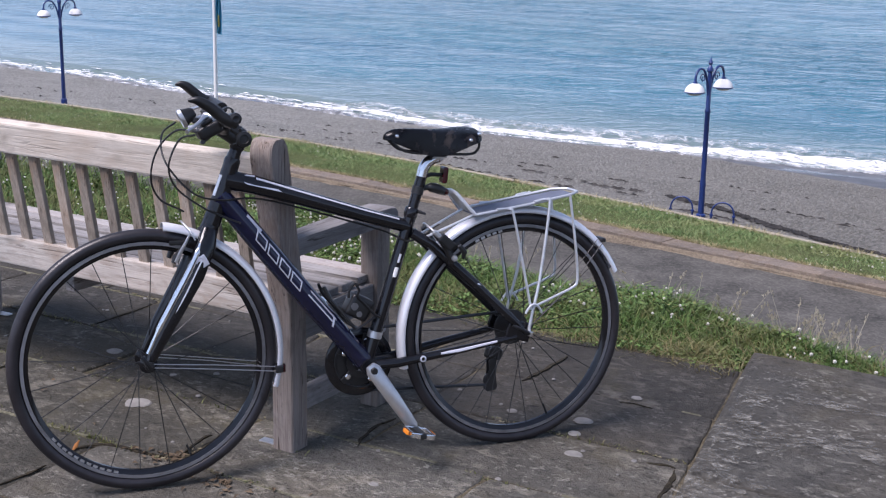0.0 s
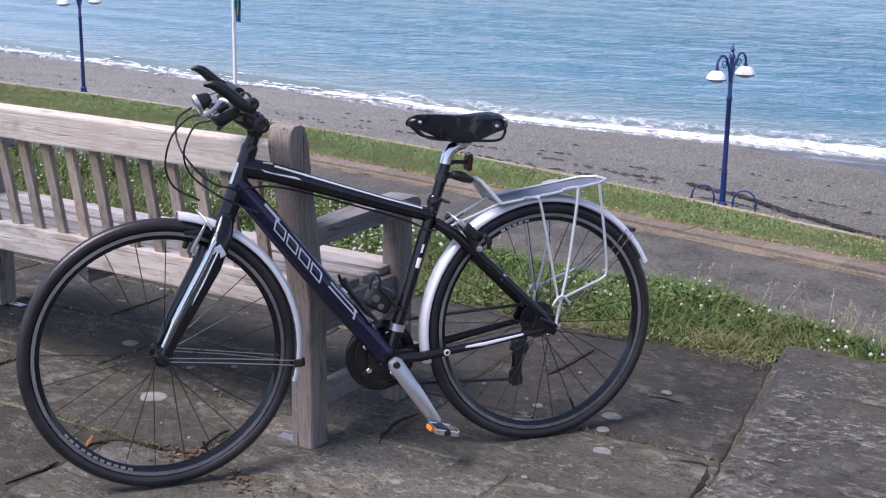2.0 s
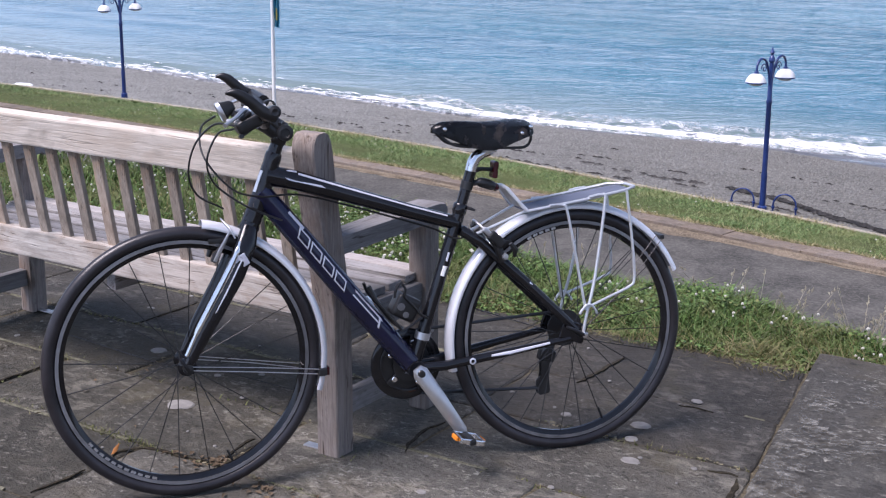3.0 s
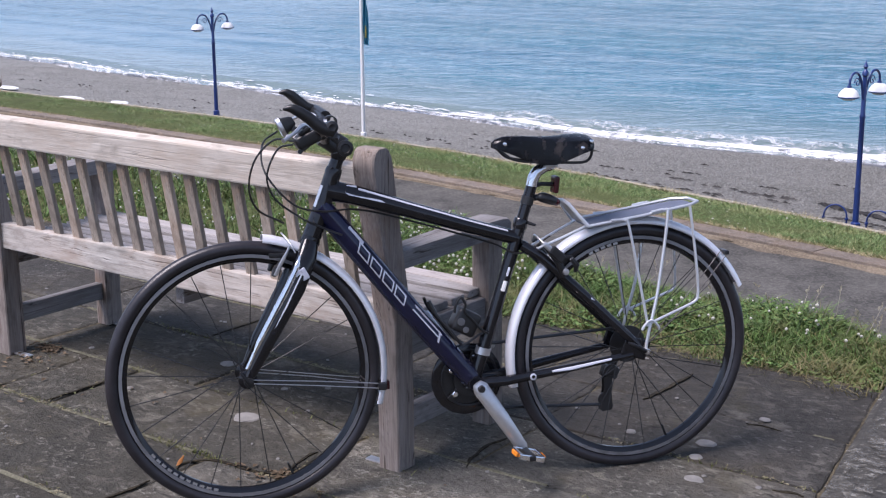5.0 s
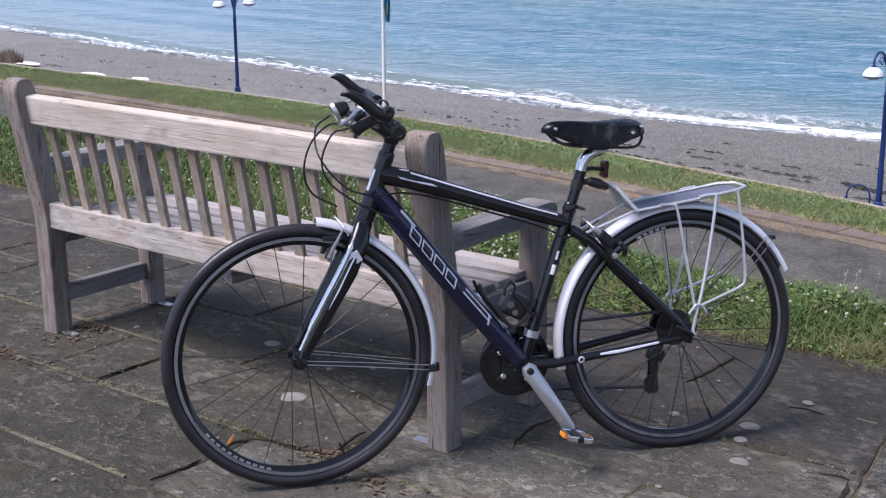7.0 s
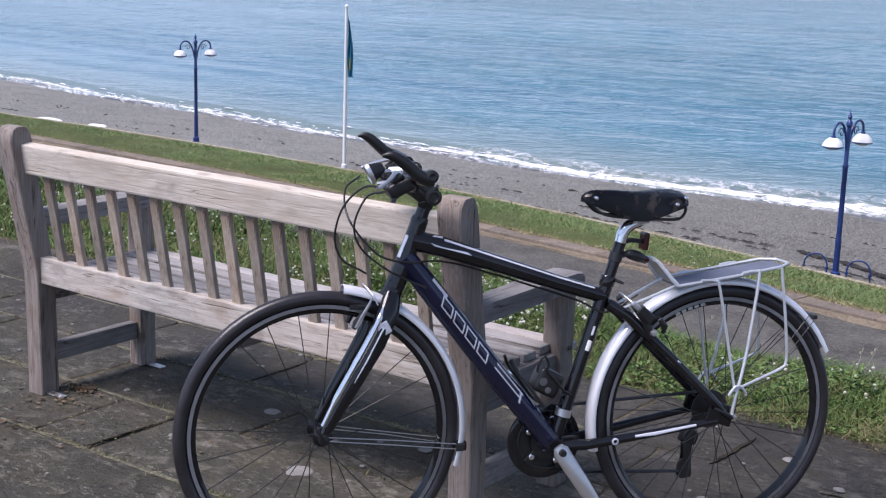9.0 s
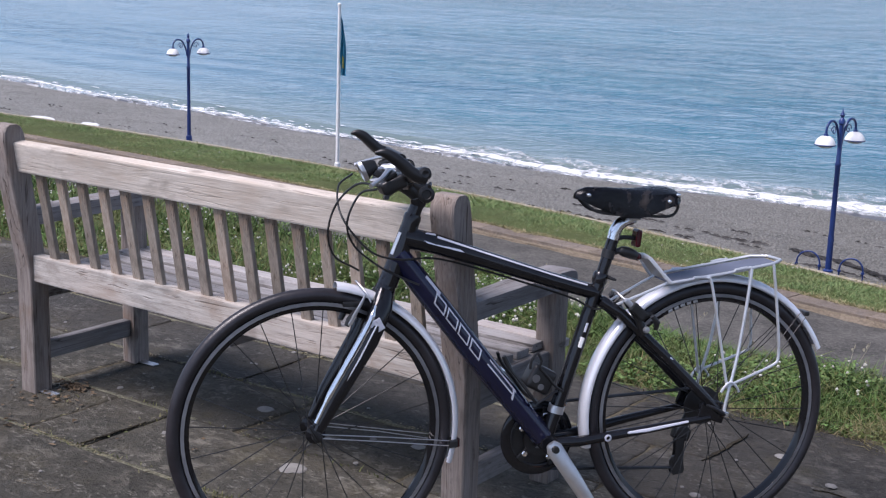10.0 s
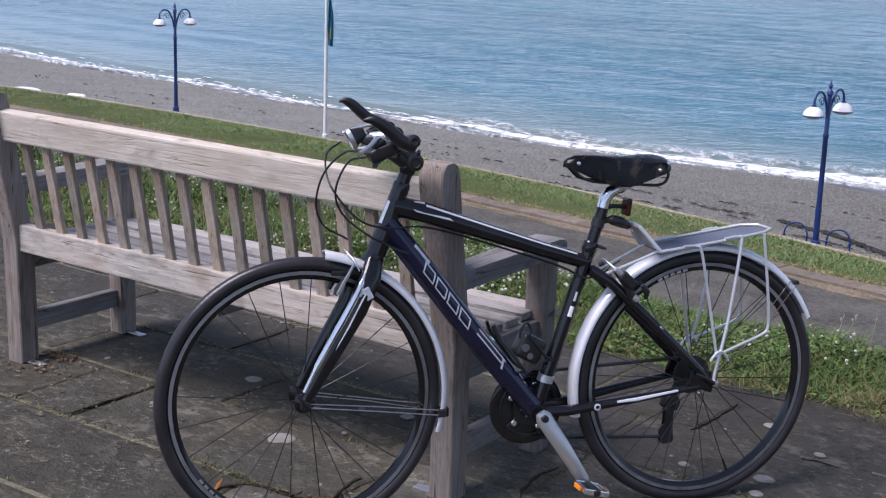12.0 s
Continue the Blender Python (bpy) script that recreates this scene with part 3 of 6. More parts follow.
    verts, faces = [], []
    for x in xs:
        w = water_y(x)
        edge = wet_edge(x)
        for k in range(5):
            o = edge + (1.6 - edge) * k / 4
            vg = verge_y(x)
            f = max(0.0, (w + o - vg - 0.35) / (w + 1.0 - vg - 0.35))
            z = PROM - 0.6 + (SEA - PROM + 0.5) * (f ** 1.1) + 0.10 * noise.noise(Vector((x * 0.12, (w + o) * 0.25, 0))) + (0.03 if k else -0.06)
            verts.append((x, w + o, z))
    for i in range(len(xs) - 1):
        for k in range(4):
            a = i * 5 + k
            faces.append((a, a + 5, a + 6, a + 1))
    tagged(mesh_of("wet_beach", verts, faces, m, smooth=True), "dark wet shingle at the water's edge", "beach", kind="structure")


build_surf()


# ---- kerb, coping ----
def along(f, x, step):
    """Runs of equal length along a shore line."""
    y0, y1 = f(x), f(x + step)
    return (x + step / 2, (y0 + y1) / 2), math.atan2(y1 - y0, step)


def build_kerb():
    """Long concrete kerb stones laid end to end, worn at the arris."""
    root = strip("kerb", [-140 + 1.0 * i for i in range(150)], lambda x: kerb_y(x) + 0.06, lambda x: kerb_y(x) + 0.58, PROM + 0.10, KERB, "low pinkish-grey concrete kerb between road and verge", "kerb", 0.15)
    rng = random.Random(61)
    x = -64.0
    while x < 7:
        step = 1.9 + rng.uniform(-0.05, 0.05)
        (cx, cy), ang = along(kerb_y, x, step)
        long_side = math.hypot(step, kerb_y(x + step) - kerb_y(x))
        ob = part("kerb_stone", add_box(B(), (0, 0, 0), (long_side - 0.010, 0.56, 0.19), 0.014, None, 2), KERB, root)
        ob.location = (cx + rng.gauss(0, 0.006), cy + 0.30, PROM + 0.055 + rng.gauss(0, 0.004))
        ob.rotation_euler = (rng.gauss(0, 0.006), 0, ang)
        x += step
    return root


kerb = build_kerb()
coping = strip("trim", [-140 + 2 * i for i in range(75)], lambda x: verge_y(x) - 0.12, lambda x: verge_y(x) + 0.06, PROM + 0.105, COPING, "pale concrete coping at the beach edge of the verge", "coping", 0.5)


def build_sand():
    """Wind-blown sand banked up the face of the kerb, tongues of it running out on the road."""
    verts, faces = [], []
    xs = [-70 + 0.25 * i for i in range(300)]
    for x in xs:
        k, n = kerb_y(x), noise.noise(Vector((x * 0.45, 4, 0)))
        reach = 0.10 + 0.55 * max(0.0, n) + 0.12 * noise.noise(Vector((x * 2.1, 9, 0)))
        top = 0.085 + 0.045 * n + 0.02 * noise.noise(Vector((x * 1.7, 2, 0)))
        for y, z in ((k - reach, 0.002), (k - 0.45 * reach, 0.012), (k - 0.06, 0.35 * top), (k + 0.005, 0.85 * top), (k + 0.035, top)):
            verts.append((x, y, PROM + z))
    for i in range(len(xs) - 1):
        for q in range(4):
            a = 5 * i + q
            faces.append((a, a + 5, a + 6, a + 1))
    return tagged(mesh_of("sand_drift", verts, faces, SAND, smooth=True), "pale brown sand blown against the foot of the kerb", "sand", kind="structure")


sand = build_sand()


# ---- bench ----
def build_bench():
    root = tagged(new("garden_bench"), "weathered grey-brown teak garden bench with slatted back, standing on flagstones", "bench")
    xr, xl, w = -0.035, -1.720, 0.07

    def post(x):
        bm = B()
        prof = []
        for z, y in ((0.0, 0.0), (0.20, 0.0), (0.40, -0.003), (0.50, -0.020), (0.62, -0.044), (0.74, -0.067), (0.83, -0.083)):
            prof.append((z, y, 0.07 + 0.03 * max(0, z - 0.45)))
        for k, (dz, sh) in enumerate(((0.855, 0.004), (0.872, 0.013), (0.879, 0.026))):
            prof.append((dz, -0.085 + sh * 0.9, 0.081 - 1.9 * sh))
        rings = []
        for z, y, d in prof:
            e = 0.004
            a, b = -w / 2, w / 2
            rings.append([bm.verts.new((x + px, y + py, z)) for px, py in ((a + e, 0), (b - e, 0), (b, e), (b, d - e), (b - e, d), (a + e, d), (a, d - e), (a, e))])
        for r0, r1 in zip(rings, rings[1:]):
            for k in range(8):
                bm.faces.new((r0[k], r0[(k + 1) % 8], r1[(k + 1) % 8], r1[k]))
        bm.faces.new(rings[0][::-1])
        bm.faces.new(rings[-1])
        return bm

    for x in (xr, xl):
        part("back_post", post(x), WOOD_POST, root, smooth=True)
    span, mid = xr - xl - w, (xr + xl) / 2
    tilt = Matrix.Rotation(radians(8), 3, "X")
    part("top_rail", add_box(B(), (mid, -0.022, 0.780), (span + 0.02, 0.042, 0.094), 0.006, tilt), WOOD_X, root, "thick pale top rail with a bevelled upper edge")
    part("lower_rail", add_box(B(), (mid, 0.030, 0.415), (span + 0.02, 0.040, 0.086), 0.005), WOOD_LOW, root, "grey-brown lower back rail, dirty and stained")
    lean = Matrix.Rotation(math.atan2(0.05, 0.29), 3, "X")
    first = None
    for k in range(16):
        x = -1.600 + 0.0957 * k
        if first is None:
            first = part("back_slat", add_box(B(), (0, 0.006, 0.596), (0.034, 0.016, 0.30), 0.003, lean), WOOD_Z, root)
            first.location.x = x
        else:
            ob = first.copy()
            scene.collection.objects.link(ob)
            ob.location.x = x
    for x in (xr, xl):
        part("front_leg", add_box(B(), (x + (0.004 if x < -1 else 0), 0.455, 0.282), (0.060, 0.066, 0.564), 0.004), WOOD_POST, root)
        bm = B()
        rows = []
        for y, zt, hw in ((0.03, 0.605, 0.034), (0.15, 0.607, 0.036), (0.28, 0.609, 0.040), (0.40, 0.612, 0.043), (0.47, 0.611, 0.043), (0.505, 0.604, 0.040), (0.522, 0.590, 0.036)):
            th = 0.052 if y < 0.5 else 0.035
            rows.append([bm.verts.new((x + q * hw, y, zt - (0.004 if abs(q) == 1 else 0))) for q in (-1, -0.8, 0.8, 1)] + [bm.verts.new((x + q * hw, y, zt - th)) for q in (1, -1)])
        for r0, r1 in zip(rows, rows[1:]):
            for k in range(6):
                bm.faces.new((r0[k], r1[k], r1[(k + 1) % 6], r0[(k + 1) % 6]))
        bm.faces.new(rows[0])
        bm.faces.new(rows[-1][::-1])
        bmesh.ops.recalc_face_normals(bm, faces=bm.faces[:])
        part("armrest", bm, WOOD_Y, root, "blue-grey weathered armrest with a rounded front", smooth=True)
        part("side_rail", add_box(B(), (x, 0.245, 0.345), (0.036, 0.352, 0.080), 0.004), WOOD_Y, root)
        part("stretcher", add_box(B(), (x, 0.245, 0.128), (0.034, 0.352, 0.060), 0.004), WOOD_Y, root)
    part("front_rail", add_box(B(), (mid, 0.470, 0.335), (span, 0.034, 0.090), 0.004), WOOD_X, root)
    part("centre_bearer", add_box(B(), (mid, 0.250, 0.340), (0.036, 0.400, 0.060), 0.003), WOOD_Y, root)
    for k in range(6):
        y = 0.090 + 0.0775 * k
        z = 0.394 + 0.004 * abs(k - 2.5) - (0.008 if k == 5 else 0)
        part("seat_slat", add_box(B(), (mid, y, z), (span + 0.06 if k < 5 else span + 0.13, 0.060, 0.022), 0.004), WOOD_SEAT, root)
    for x, y in ((xr - 0.062, 0.03), (xl + 0.070, 0.03), (xl + 0.070, 0.455)):
        bm = add_box(B(), (x, y, 0.004), (0.07, 0.026, 0.005), 0.0015)
        add_lathe(bm, [(0.0, 0.0095), (0.006, 0.0085), (0.007, 0.0066), (0.007, 0.006)], "z", (x + 0.02, y, 0), 10)
        part("fixing_bracket", bm, ALLOY, root, "flat pale metal bracket bolting the leg down")
    return root


bench = build_bench()


# ---- bicycle: x forward, y to its left, z up, from the rear tyre's contact ----
def build_bicycle():
    root = tagged(new("bicycle"), "black hybrid bicycle with silver mudguards and rack, leaning on bench", "bicycle")
    fwd, left, up = Vector((-0.6115, -0.7913, 0)), Vector((0.7913, -0.6115, 0)), Vector((0, 0, 1))
    lean = radians(3.3)
    z2 = up * math.cos(lean) - left * math.sin(lean)
    y2 = left * math.cos(lean) + up * math.sin(lean)
    root.matrix_world = Matrix.Translation((0.4641, 0.4315, 0.002)) @ Matrix((fwd, y2, z2)).transposed().to_4x4()
    RH, FH, BBX = (0.009, 0.0, 0.324), (1.028, 0.0, 0.340), (0.445, 0.0, 0.268)

    def tube(name, pts, r, mat, label="", segs=14, flat=1.0, parent=None, side=None):
        return part(name, add_tube(B(), pts, r, segs, flat, side=side), mat, parent or root, label, smooth=True)

    # wheels
    def wheel(name, centre, R, spokes, label):
        cx, _, cz = centre
        rim = part(name, add_lathe(B(), [(R - 0.030, -0.0115), (R - 0.030, 0.0115), (R - 0.044, 0.0095), (R - 0.052, 0.004), (R - 0.052, -0.004), (R - 0.044, -0.0095)], "y", centre, 72, True), BLACK, root, label, smooth=True)
        tyre = [(R - 0.0165 + 0.0165 * math.cos(a), 0.0165 * math.sin(a)) for a in [2 * math.pi * k / 14 for k in range(14)]]
        part("tyre", add_lathe(B(), tyre, "y", centre, 88, True), RUBBER, rim, "grey-black slick tyre", smooth=True)
        for s in (1, -1):
            ring = [(R - 0.0315, s * 0.0118), (R - 0.0315, s * 0.0126), (R - 0.040, s * 0.0126), (R - 0.040, s * 0.0112)]
            part("brake_track", add_lathe(B(), ring, "y", centre, 72, True), TRACK, rim, "worn grey brake track")
        hub = [(0.006, -0.062), (0.009, -0.061), (0.010, -0.042), (0.023, -0.038), (0.023, -0.033), (0.012, -0.030), (0.010, 0.0), (0.012, 0.030), (0.023, 0.033), (0.023, 0.038), (0.010, 0.042), (0.009, 0.061), (0.006, 0.062)]
        part("hub", add_lathe(B(), hub, "y", centre, 20), BLACK, rim)
        for k in range(spokes):
            a = 2 * math.pi * (k + 0.35) / spokes
            s = 1 if k % 2 else -1
            da = (0.55 if (k // 2) % 2 else -0.55)
            p0 = (cx + 0.023 * math.cos(a + da), s * 0.035, cz + 0.023 * math.sin(a + da))
            p1 = (cx + (R - 0.05) * math.cos(a), s * 0.002, cz + (R - 0.05) * math.sin(a))
            part("spoke", add_tube(B(), [p0, p1], 0.00125, 5), SPOKE, rim)
        a0 = -1.95
        part("valve", add_tube(B(), [(cx + (R - 0.05) * math.cos(a0), 0, cz + (R - 0.05) * math.sin(a0)), (cx + (R - 0.085) * math.cos(a0), 0, cz + (R - 0.085) * math.sin(a0))], 0.003, 6), STEEL, rim)
        # a run of pale bars on the rim
        for k in range(11 if name == "front_wheel" else 5):
            a = (5.02 if name == "front_wheel" else 1.15) + 0.062 * k
            bm = add_box(B(), (R - 0.0445, 0.0122, 0), (0.006, 0.0012, 0.012), 0.0)
            bmesh.ops.rotate(bm, cent=(0, 0, 0), matrix=Matrix.Rotation(-a, 3, "Y"), verts=bm.verts[:])
            bmesh.ops.translate(bm, vec=(cx, 0, cz), verts=bm.verts[:])
            part("rim_mark", bm, ALLOY, rim)
        return rim

    wheel("front_wheel", FH, 0.338, 24, "front wheel with dark rim and thin dark spokes")
    wheel("rear_wheel", RH, 0.330, 28, "rear wheel with dark rim and thin dark spokes")
    # main tubes
    tube("down_tube", [(0.828, 0, 0.752), (0.74, 0, 0.64), (0.60, 0, 0.46), (0.452, 0, 0.280)], [0.027, 0.029, 0.029, 0.027], NAVY, "glossy black-navy down tube with silver marks")
    tube("top_tube", [(0.812, 0, 0.790), (0.74, 0, 0.772), (0.62, 0, 0.733), (0.45, 0, 0.676), (0.322, 0, 0.636)], [0.026, 0.025, 0.021, 0.019, 0.018], BLACK, "glossy black sloping top tube")
    tube("seat_tube", [(0.445, 0, 0.268), (0.315, 0, 0.664)], [0.018, 0.0165], BLACK)
    tube("head_tube", [(0.788, 0, 0.843), (0.791, 0, 0.834), (0.794, 0, 0.824), (0.812, 0, 0.776), (0.836, 0, 0.714), (0.846, 0, 0.688), (0.850, 0, 0.678)], [0.0190, 0.0210, 0.0205, 0.0210, 0.0225, 0.0238, 0.0240], BLACK, segs=20)
    tube("bottom_bracket", [(0.445, -0.036, 0.268), (0.445, 0.036, 0.268)], 0.022, BLACK)
    for s in (1, -1):
        tube("chain_stay", [(0.43, s * 0.022, 0.270), (0.37, s * 0.034, 0.272), (0.20, s * 0.052, 0.295), (0.03, s * 0.062, 0.318)], [0.014, 0.013, 0.0105, 0.008], BLACK)
        tube("seat_stay", [(0.315, s * 0.016, 0.620), (0.27, s * 0.032, 0.590), (0.16, s * 0.050, 0.485), (0.05, s * 0.060, 0.375), (0.012, s * 0.063, 0.338)], [0.014, 0.014, 0.0130, 0.0125, 0.010], BLACK)
        part("dropout", add_box(B(), (0.022, s * 0.063, 0.336), (0.072, 0.007, 0.052), 0.004, Matrix.Rotation(radians(-20), 3, "Y")), BLACK, root)
        tube("axle_nut", [(0, s * 0.064, 0.330), (0, s * 0.074, 0.330), (0, s * 0.080, 0.330), (0, s * 0.086, 0.330)], [0.0100, 0.0100, 0.0065, 0.0055], STEEL, segs=10)
    tube("seat_collar", [(0.3165, 0, 0.660), (0.3155, 0, 0.664), (0.3110, 0, 0.682), (0.3098, 0, 0.686)], [0.0170, 0.0188, 0.0188, 0.0165], BLACK)
    tube("collar_lever", [(0.296, 0.008, 0.676), (0.290, 0.020, 0.674), (0.280, 0.024, 0.670)], [0.005, 0.0045, 0.003], STEEL, segs=8)
    # decals: slanted silver blocks on the down tube, stripes on the tubes; some stripes are painted highlights
    def patch(name, p0, p1, r0, r1, s0, s1, a0, a1, mat, skew=0.0):
        """A thin piece of film lying on a tube, between two lengths along it and two angles round it (90: its left side)."""
        p0, p1 = Vector(p0), Vector(p1)
        d = (p1 - p0).normalized()
        up_ = (Vector((0, 0, 1)) - d * d.z).normalized()
        lf = Vector((0, 1, 0))
        bm = B()
        top, bot = [], []
        for i in range(4):
            t, u = [], []
            for k in range(5):
                a = radians(a0 + (a1 - a0) * k / 4)
                s = s0 + (s1 - s0) * i / 3 + skew * (k / 4 - 0.5)
                f = s / (p1 - p0).length
                r = r0 + (r1 - r0) * f
                w = lf * math.sin(a) + up_ * math.cos(a)
                t.append(bm.verts.new(p0 + d * s + w * (r + 0.0012)))
                u.append(bm.verts.new(p0 + d * s + w * (r - 0.002)))
            top.append(t)
            bot.append(u)
        for i in range(3):
            for k in range(4):
                bm.faces.new((top[i][k], top[i][k + 1], top[i + 1][k + 1], top[i + 1][k]))
        for i in range(3):
            for k in (0, 4):
                bm.faces.new((top[i][k], top[i + 1][k], bot[i + 1][k], bot[i][k]))
        for i in (0, 3):
            for k in range(4):
                bm.faces.new((top[i][k], bot[i][k], bot[i][k + 1], top[i][k + 1]))
        bmesh.ops.recalc_face_normals(bm, faces=bm.faces[:])
        return part(name, bm, mat, root, smooth=True)

    D0, D1 = (0.74, 0, 0.64), (0.60, 0, 0.46)
    # four plain outlined blocks
    for k in range(4):
        s, w = -0.006 + 0.0480 * k, 0.041
        for e0, e1, a0, a1 in ((s, s + 0.0038, 60, 102), (s + w - 0.0038, s + w, 60, 102), (s - 0.0065, s + w - 0.0065, 58, 64), (s + 0.0065, s + w + 0.0065, 97, 103)):
            patch("decal_outline", D0, D1, 0.029, 0.029, e0, e1, a0, a1, DECAL, 0.016 * (a1 - a0) / 46)
    patch("decal_stripe", (0.815, 0, 0.735), D0, 0.027, 0.029, 0.062, 0.118, 40, 56, DECAL)
    patch("decal_stripe", D1, (0.452, 0, 0.280), 0.029, 0.027, -0.02, 0.085, 50, 57, DECAL, 0.006)
    patch("decal_stripe", D1, (0.452, 0, 0.280), 0.029, 0.027, 0.080, 0.086, 50, 96, DECAL, 0.015)
    patch("decal_stripe", (0.800, 0, 0.782), (0.74, 0, 0.772), 0.026, 0.025, 0.012, 0.060, 20, 34, DECAL)
    patch("decal_stripe", (0.800, 0, 0.782), (0.62, 0, 0.733), 0.026, 0.021, 0.030, 0.125, 58, 78, DECAL, 0.02)
    # highlight along the top tube's upper edge, laid on as silver film
    patch("decal_stripe", (0.74, 0, 0.772), (0.62, 0, 0.733), 0.025, 0.021, 0.0, 0.126, 36, 50, DECAL)
    patch("decal_stripe", (0.62, 0, 0.733), (0.45, 0, 0.676), 0.021, 0.019, 0.0, 0.18, 36, 50, DECAL)
    patch("decal_stripe", (0.45, 0, 0.676), (0.322, 0, 0.636), 0.019, 0.018, 0.0, 0.10, 36, 50, DECAL)
    tube("decal_stripe", [(0.25, 0.0585, 0.292), (0.20, 0.0610, 0.296), (0.09, 0.0665, 0.312)], [0.003, 0.005, 0.003], DECAL, segs=6)
    part("decal_mark", add_lathe(B(), [(0.005, 0.0), (0.009, 0.001), (0.009, 0.003), (0.005, 0.004)], "y", (0.300, 0.051, 0.281), 14, True), DECAL, root)
    tube("seat_tube_sticker", [(0.368, 0.0155, 0.505), (0.360, 0.0155, 0.530)], 0.006, WHITE, "white sticker on the seat tube", segs=6)
    tube("seat_tube_sticker", [(0.356, 0.0155, 0.543), (0.349, 0.0155, 0.565)], 0.0035, DECAL, segs=6)
    tube("decal_stripe", [(0.146, 0.0590, 0.477), (0.128, 0.0605, 0.460), (0.085, 0.0640, 0.420)], [0.0045, 0.0030, 0.0012], DECAL, segs=6)

    patch("decal_stripe", D1, (0.452, 0, 0.280), 0.029, 0.027, -0.02, 0.080, 74, 80, DECAL, 0.0)
    # white reflection on the head tube, put on as an alloy patch
    patch("decal_stripe", (0.794, 0, 0.824), (0.836, 0, 0.714), 0.0207, 0.0226, 0.030, 0.085, 14, 40, ALLOY, 0.0)
    # fork
    tube("fork_crown", [(0.850, 0, 0.682), (0.856, 0, 0.664), (0.862, 0, 0.650)], [0.021, 0.026, 0.022], BLACK)
    for s in (1, -1):
        q = s if s > 0 else s * 0.76
        tube("fork_blade", [(0.858, q * 0.016, 0.665), (0.872, q * 0.038, 0.632), (0.905, q * 0.046, 0.560), (0.985, q * 0.050, 0.425), (1.018, q * 0.052, 0.362), (1.031, q * 0.052, 0.342)], [0.021, 0.0260, 0.0262, 0.0205, 0.0135, 0.0085], BLACK, "black fork blade with silver side stripe", flat=0.72, side=(1, 0, 0.4))
        if s > 0:
            # silver marking and the leading edge's highlight, both built as one chrome strip
            tube("blade_stripe", curve_pts([(0.889, 0.050, 0.640), (0.900, 0.0535, 0.612), (0.9225, 0.0550, 0.566), (0.962, 0.0560, 0.499), (0.999, 0.0560, 0.434), (1.030, 0.0550, 0.372)], 4), [0.0045] * 3 + [0.0080] * 3 + [0.0092] * 6 + [0.0082] * 5 + [0.0055] * 4, CHROME, "silver stripe down the fork blade, widened by a modelled highlight", segs=10)
            tube("blade_line", [(0.901, 0.0625, 0.606), (0.945, 0.0640, 0.527), (0.990, 0.0625, 0.449)], [0.0012, 0.0020, 0.0012], BLACK, segs=6)
            tube("blade_line", [(0.890, 0.0640, 0.596), (0.930, 0.0640, 0.520), (0.978, 0.0620, 0.438)], [0.0016, 0.0024, 0.0012], DECAL, segs=6)
        nut = part("axle_nut", add_lathe(B(), [(0.006, s * 0.056), (0.0130, s * 0.056), (0.0130, s * 0.060), (0.0095, s * 0.060), (0.0095, s * 0.066), (0.0120, s * 0.066), (0.0120, s * 0.072), (0.0060, s * 0.073), (0.0, s * 0.073)], "y", (1.029, 0, 0.341), 12), PLASTIC, root)
        tube("quick_release", [(1.029, s * 0.077, 0.341), (1.036, s * 0.083, 0.352), (1.050, s * 0.080, 0.372)] if s > 0 else [(1.029, s * 0.077, 0.341), (1.029, s * 0.086, 0.341)], [0.006, 0.005, 0.003] if s > 0 else 0.008, STEEL, segs=8, parent=nut)
        # direct-pull brake
        tube("front_brake_arm", [(0.950, s * 0.046, 0.596), (0.938, s * 0.050, 0.622), (0.922, s * 0.048, 0.648), (0.912, s * 0.042, 0.664)], [0.0060, 0.0065, 0.0050, 0.0035], ALLOY, "bright alloy brake arm", flat=0.6)
        tube("brake_boot", [(0.930, s * 0.034, 0.628), (0.948, s * 0.034, 0.606), (0.954, s * 0.034, 0.592)], [0.006, 0.008, 0.006], PLASTIC, segs=8)
        part("brake_shoe", add_box(B(), (0.935, s * 0.022, 0.640), (0.052, 0.010, 0.012), 0.003), PLASTIC, root)
        tube("rear_brake_arm", [(0.215, s * 0.052, 0.540), (0.232, s * 0.056, 0.580), (0.262, s * 0.044, 0.622)], [0.011, 0.010, 0.008], PLASTIC)
        part("brake_pivot", add_lathe(B(), [(0.0, s * 0.071), (0.007, s * 0.070), (0.009, s * 0.064), (0.009, s * 0.050)], "y", (0.214, 0, 0.552), 12), ALLOY, root, smooth=True)
        part("brake_shoe", add_box(B(), (0.205, s * 0.022, 0.580), (0.050, 0.010, 0.012), 0.003), PLASTIC, root)
    tube("brake_noodle", curve_pts([(0.908, -0.036, 0.668), (0.925, 0.0, 0.690), (0.910, 0.036, 0.670), (0.900, 0.048, 0.648)]), 0.0022, ALLOY)
    tube("brake_noodle", curve_pts([(0.262, 0.040, 0.624), (0.275, 0.0, 0.640), (0.262, -0.040, 0.624)]), 0.003, ALLOY)
    part("brake_block", add_box(B(), (0.236, 0.062, 0.598), (0.048, 0.016, 0.026), 0.005, Matrix.Rotation(radians(-42), 3, "Y")), PLASTIC, root)
    part("brake_spring", add_box(B(), (0.262, 0.060, 0.620), (0.026, 0.012, 0.014), 0.004, Matrix.Rotation(radians(-42), 3, "Y")), ALLOY, root, "silver cable clamp")
    tube("cable_boot", [(0.200, 0.066, 0.586), (0.186, 0.066, 0.568), (0.188, 0.062, 0.550)], [0.006, 0.008, 0.005], PLASTIC, segs=8)
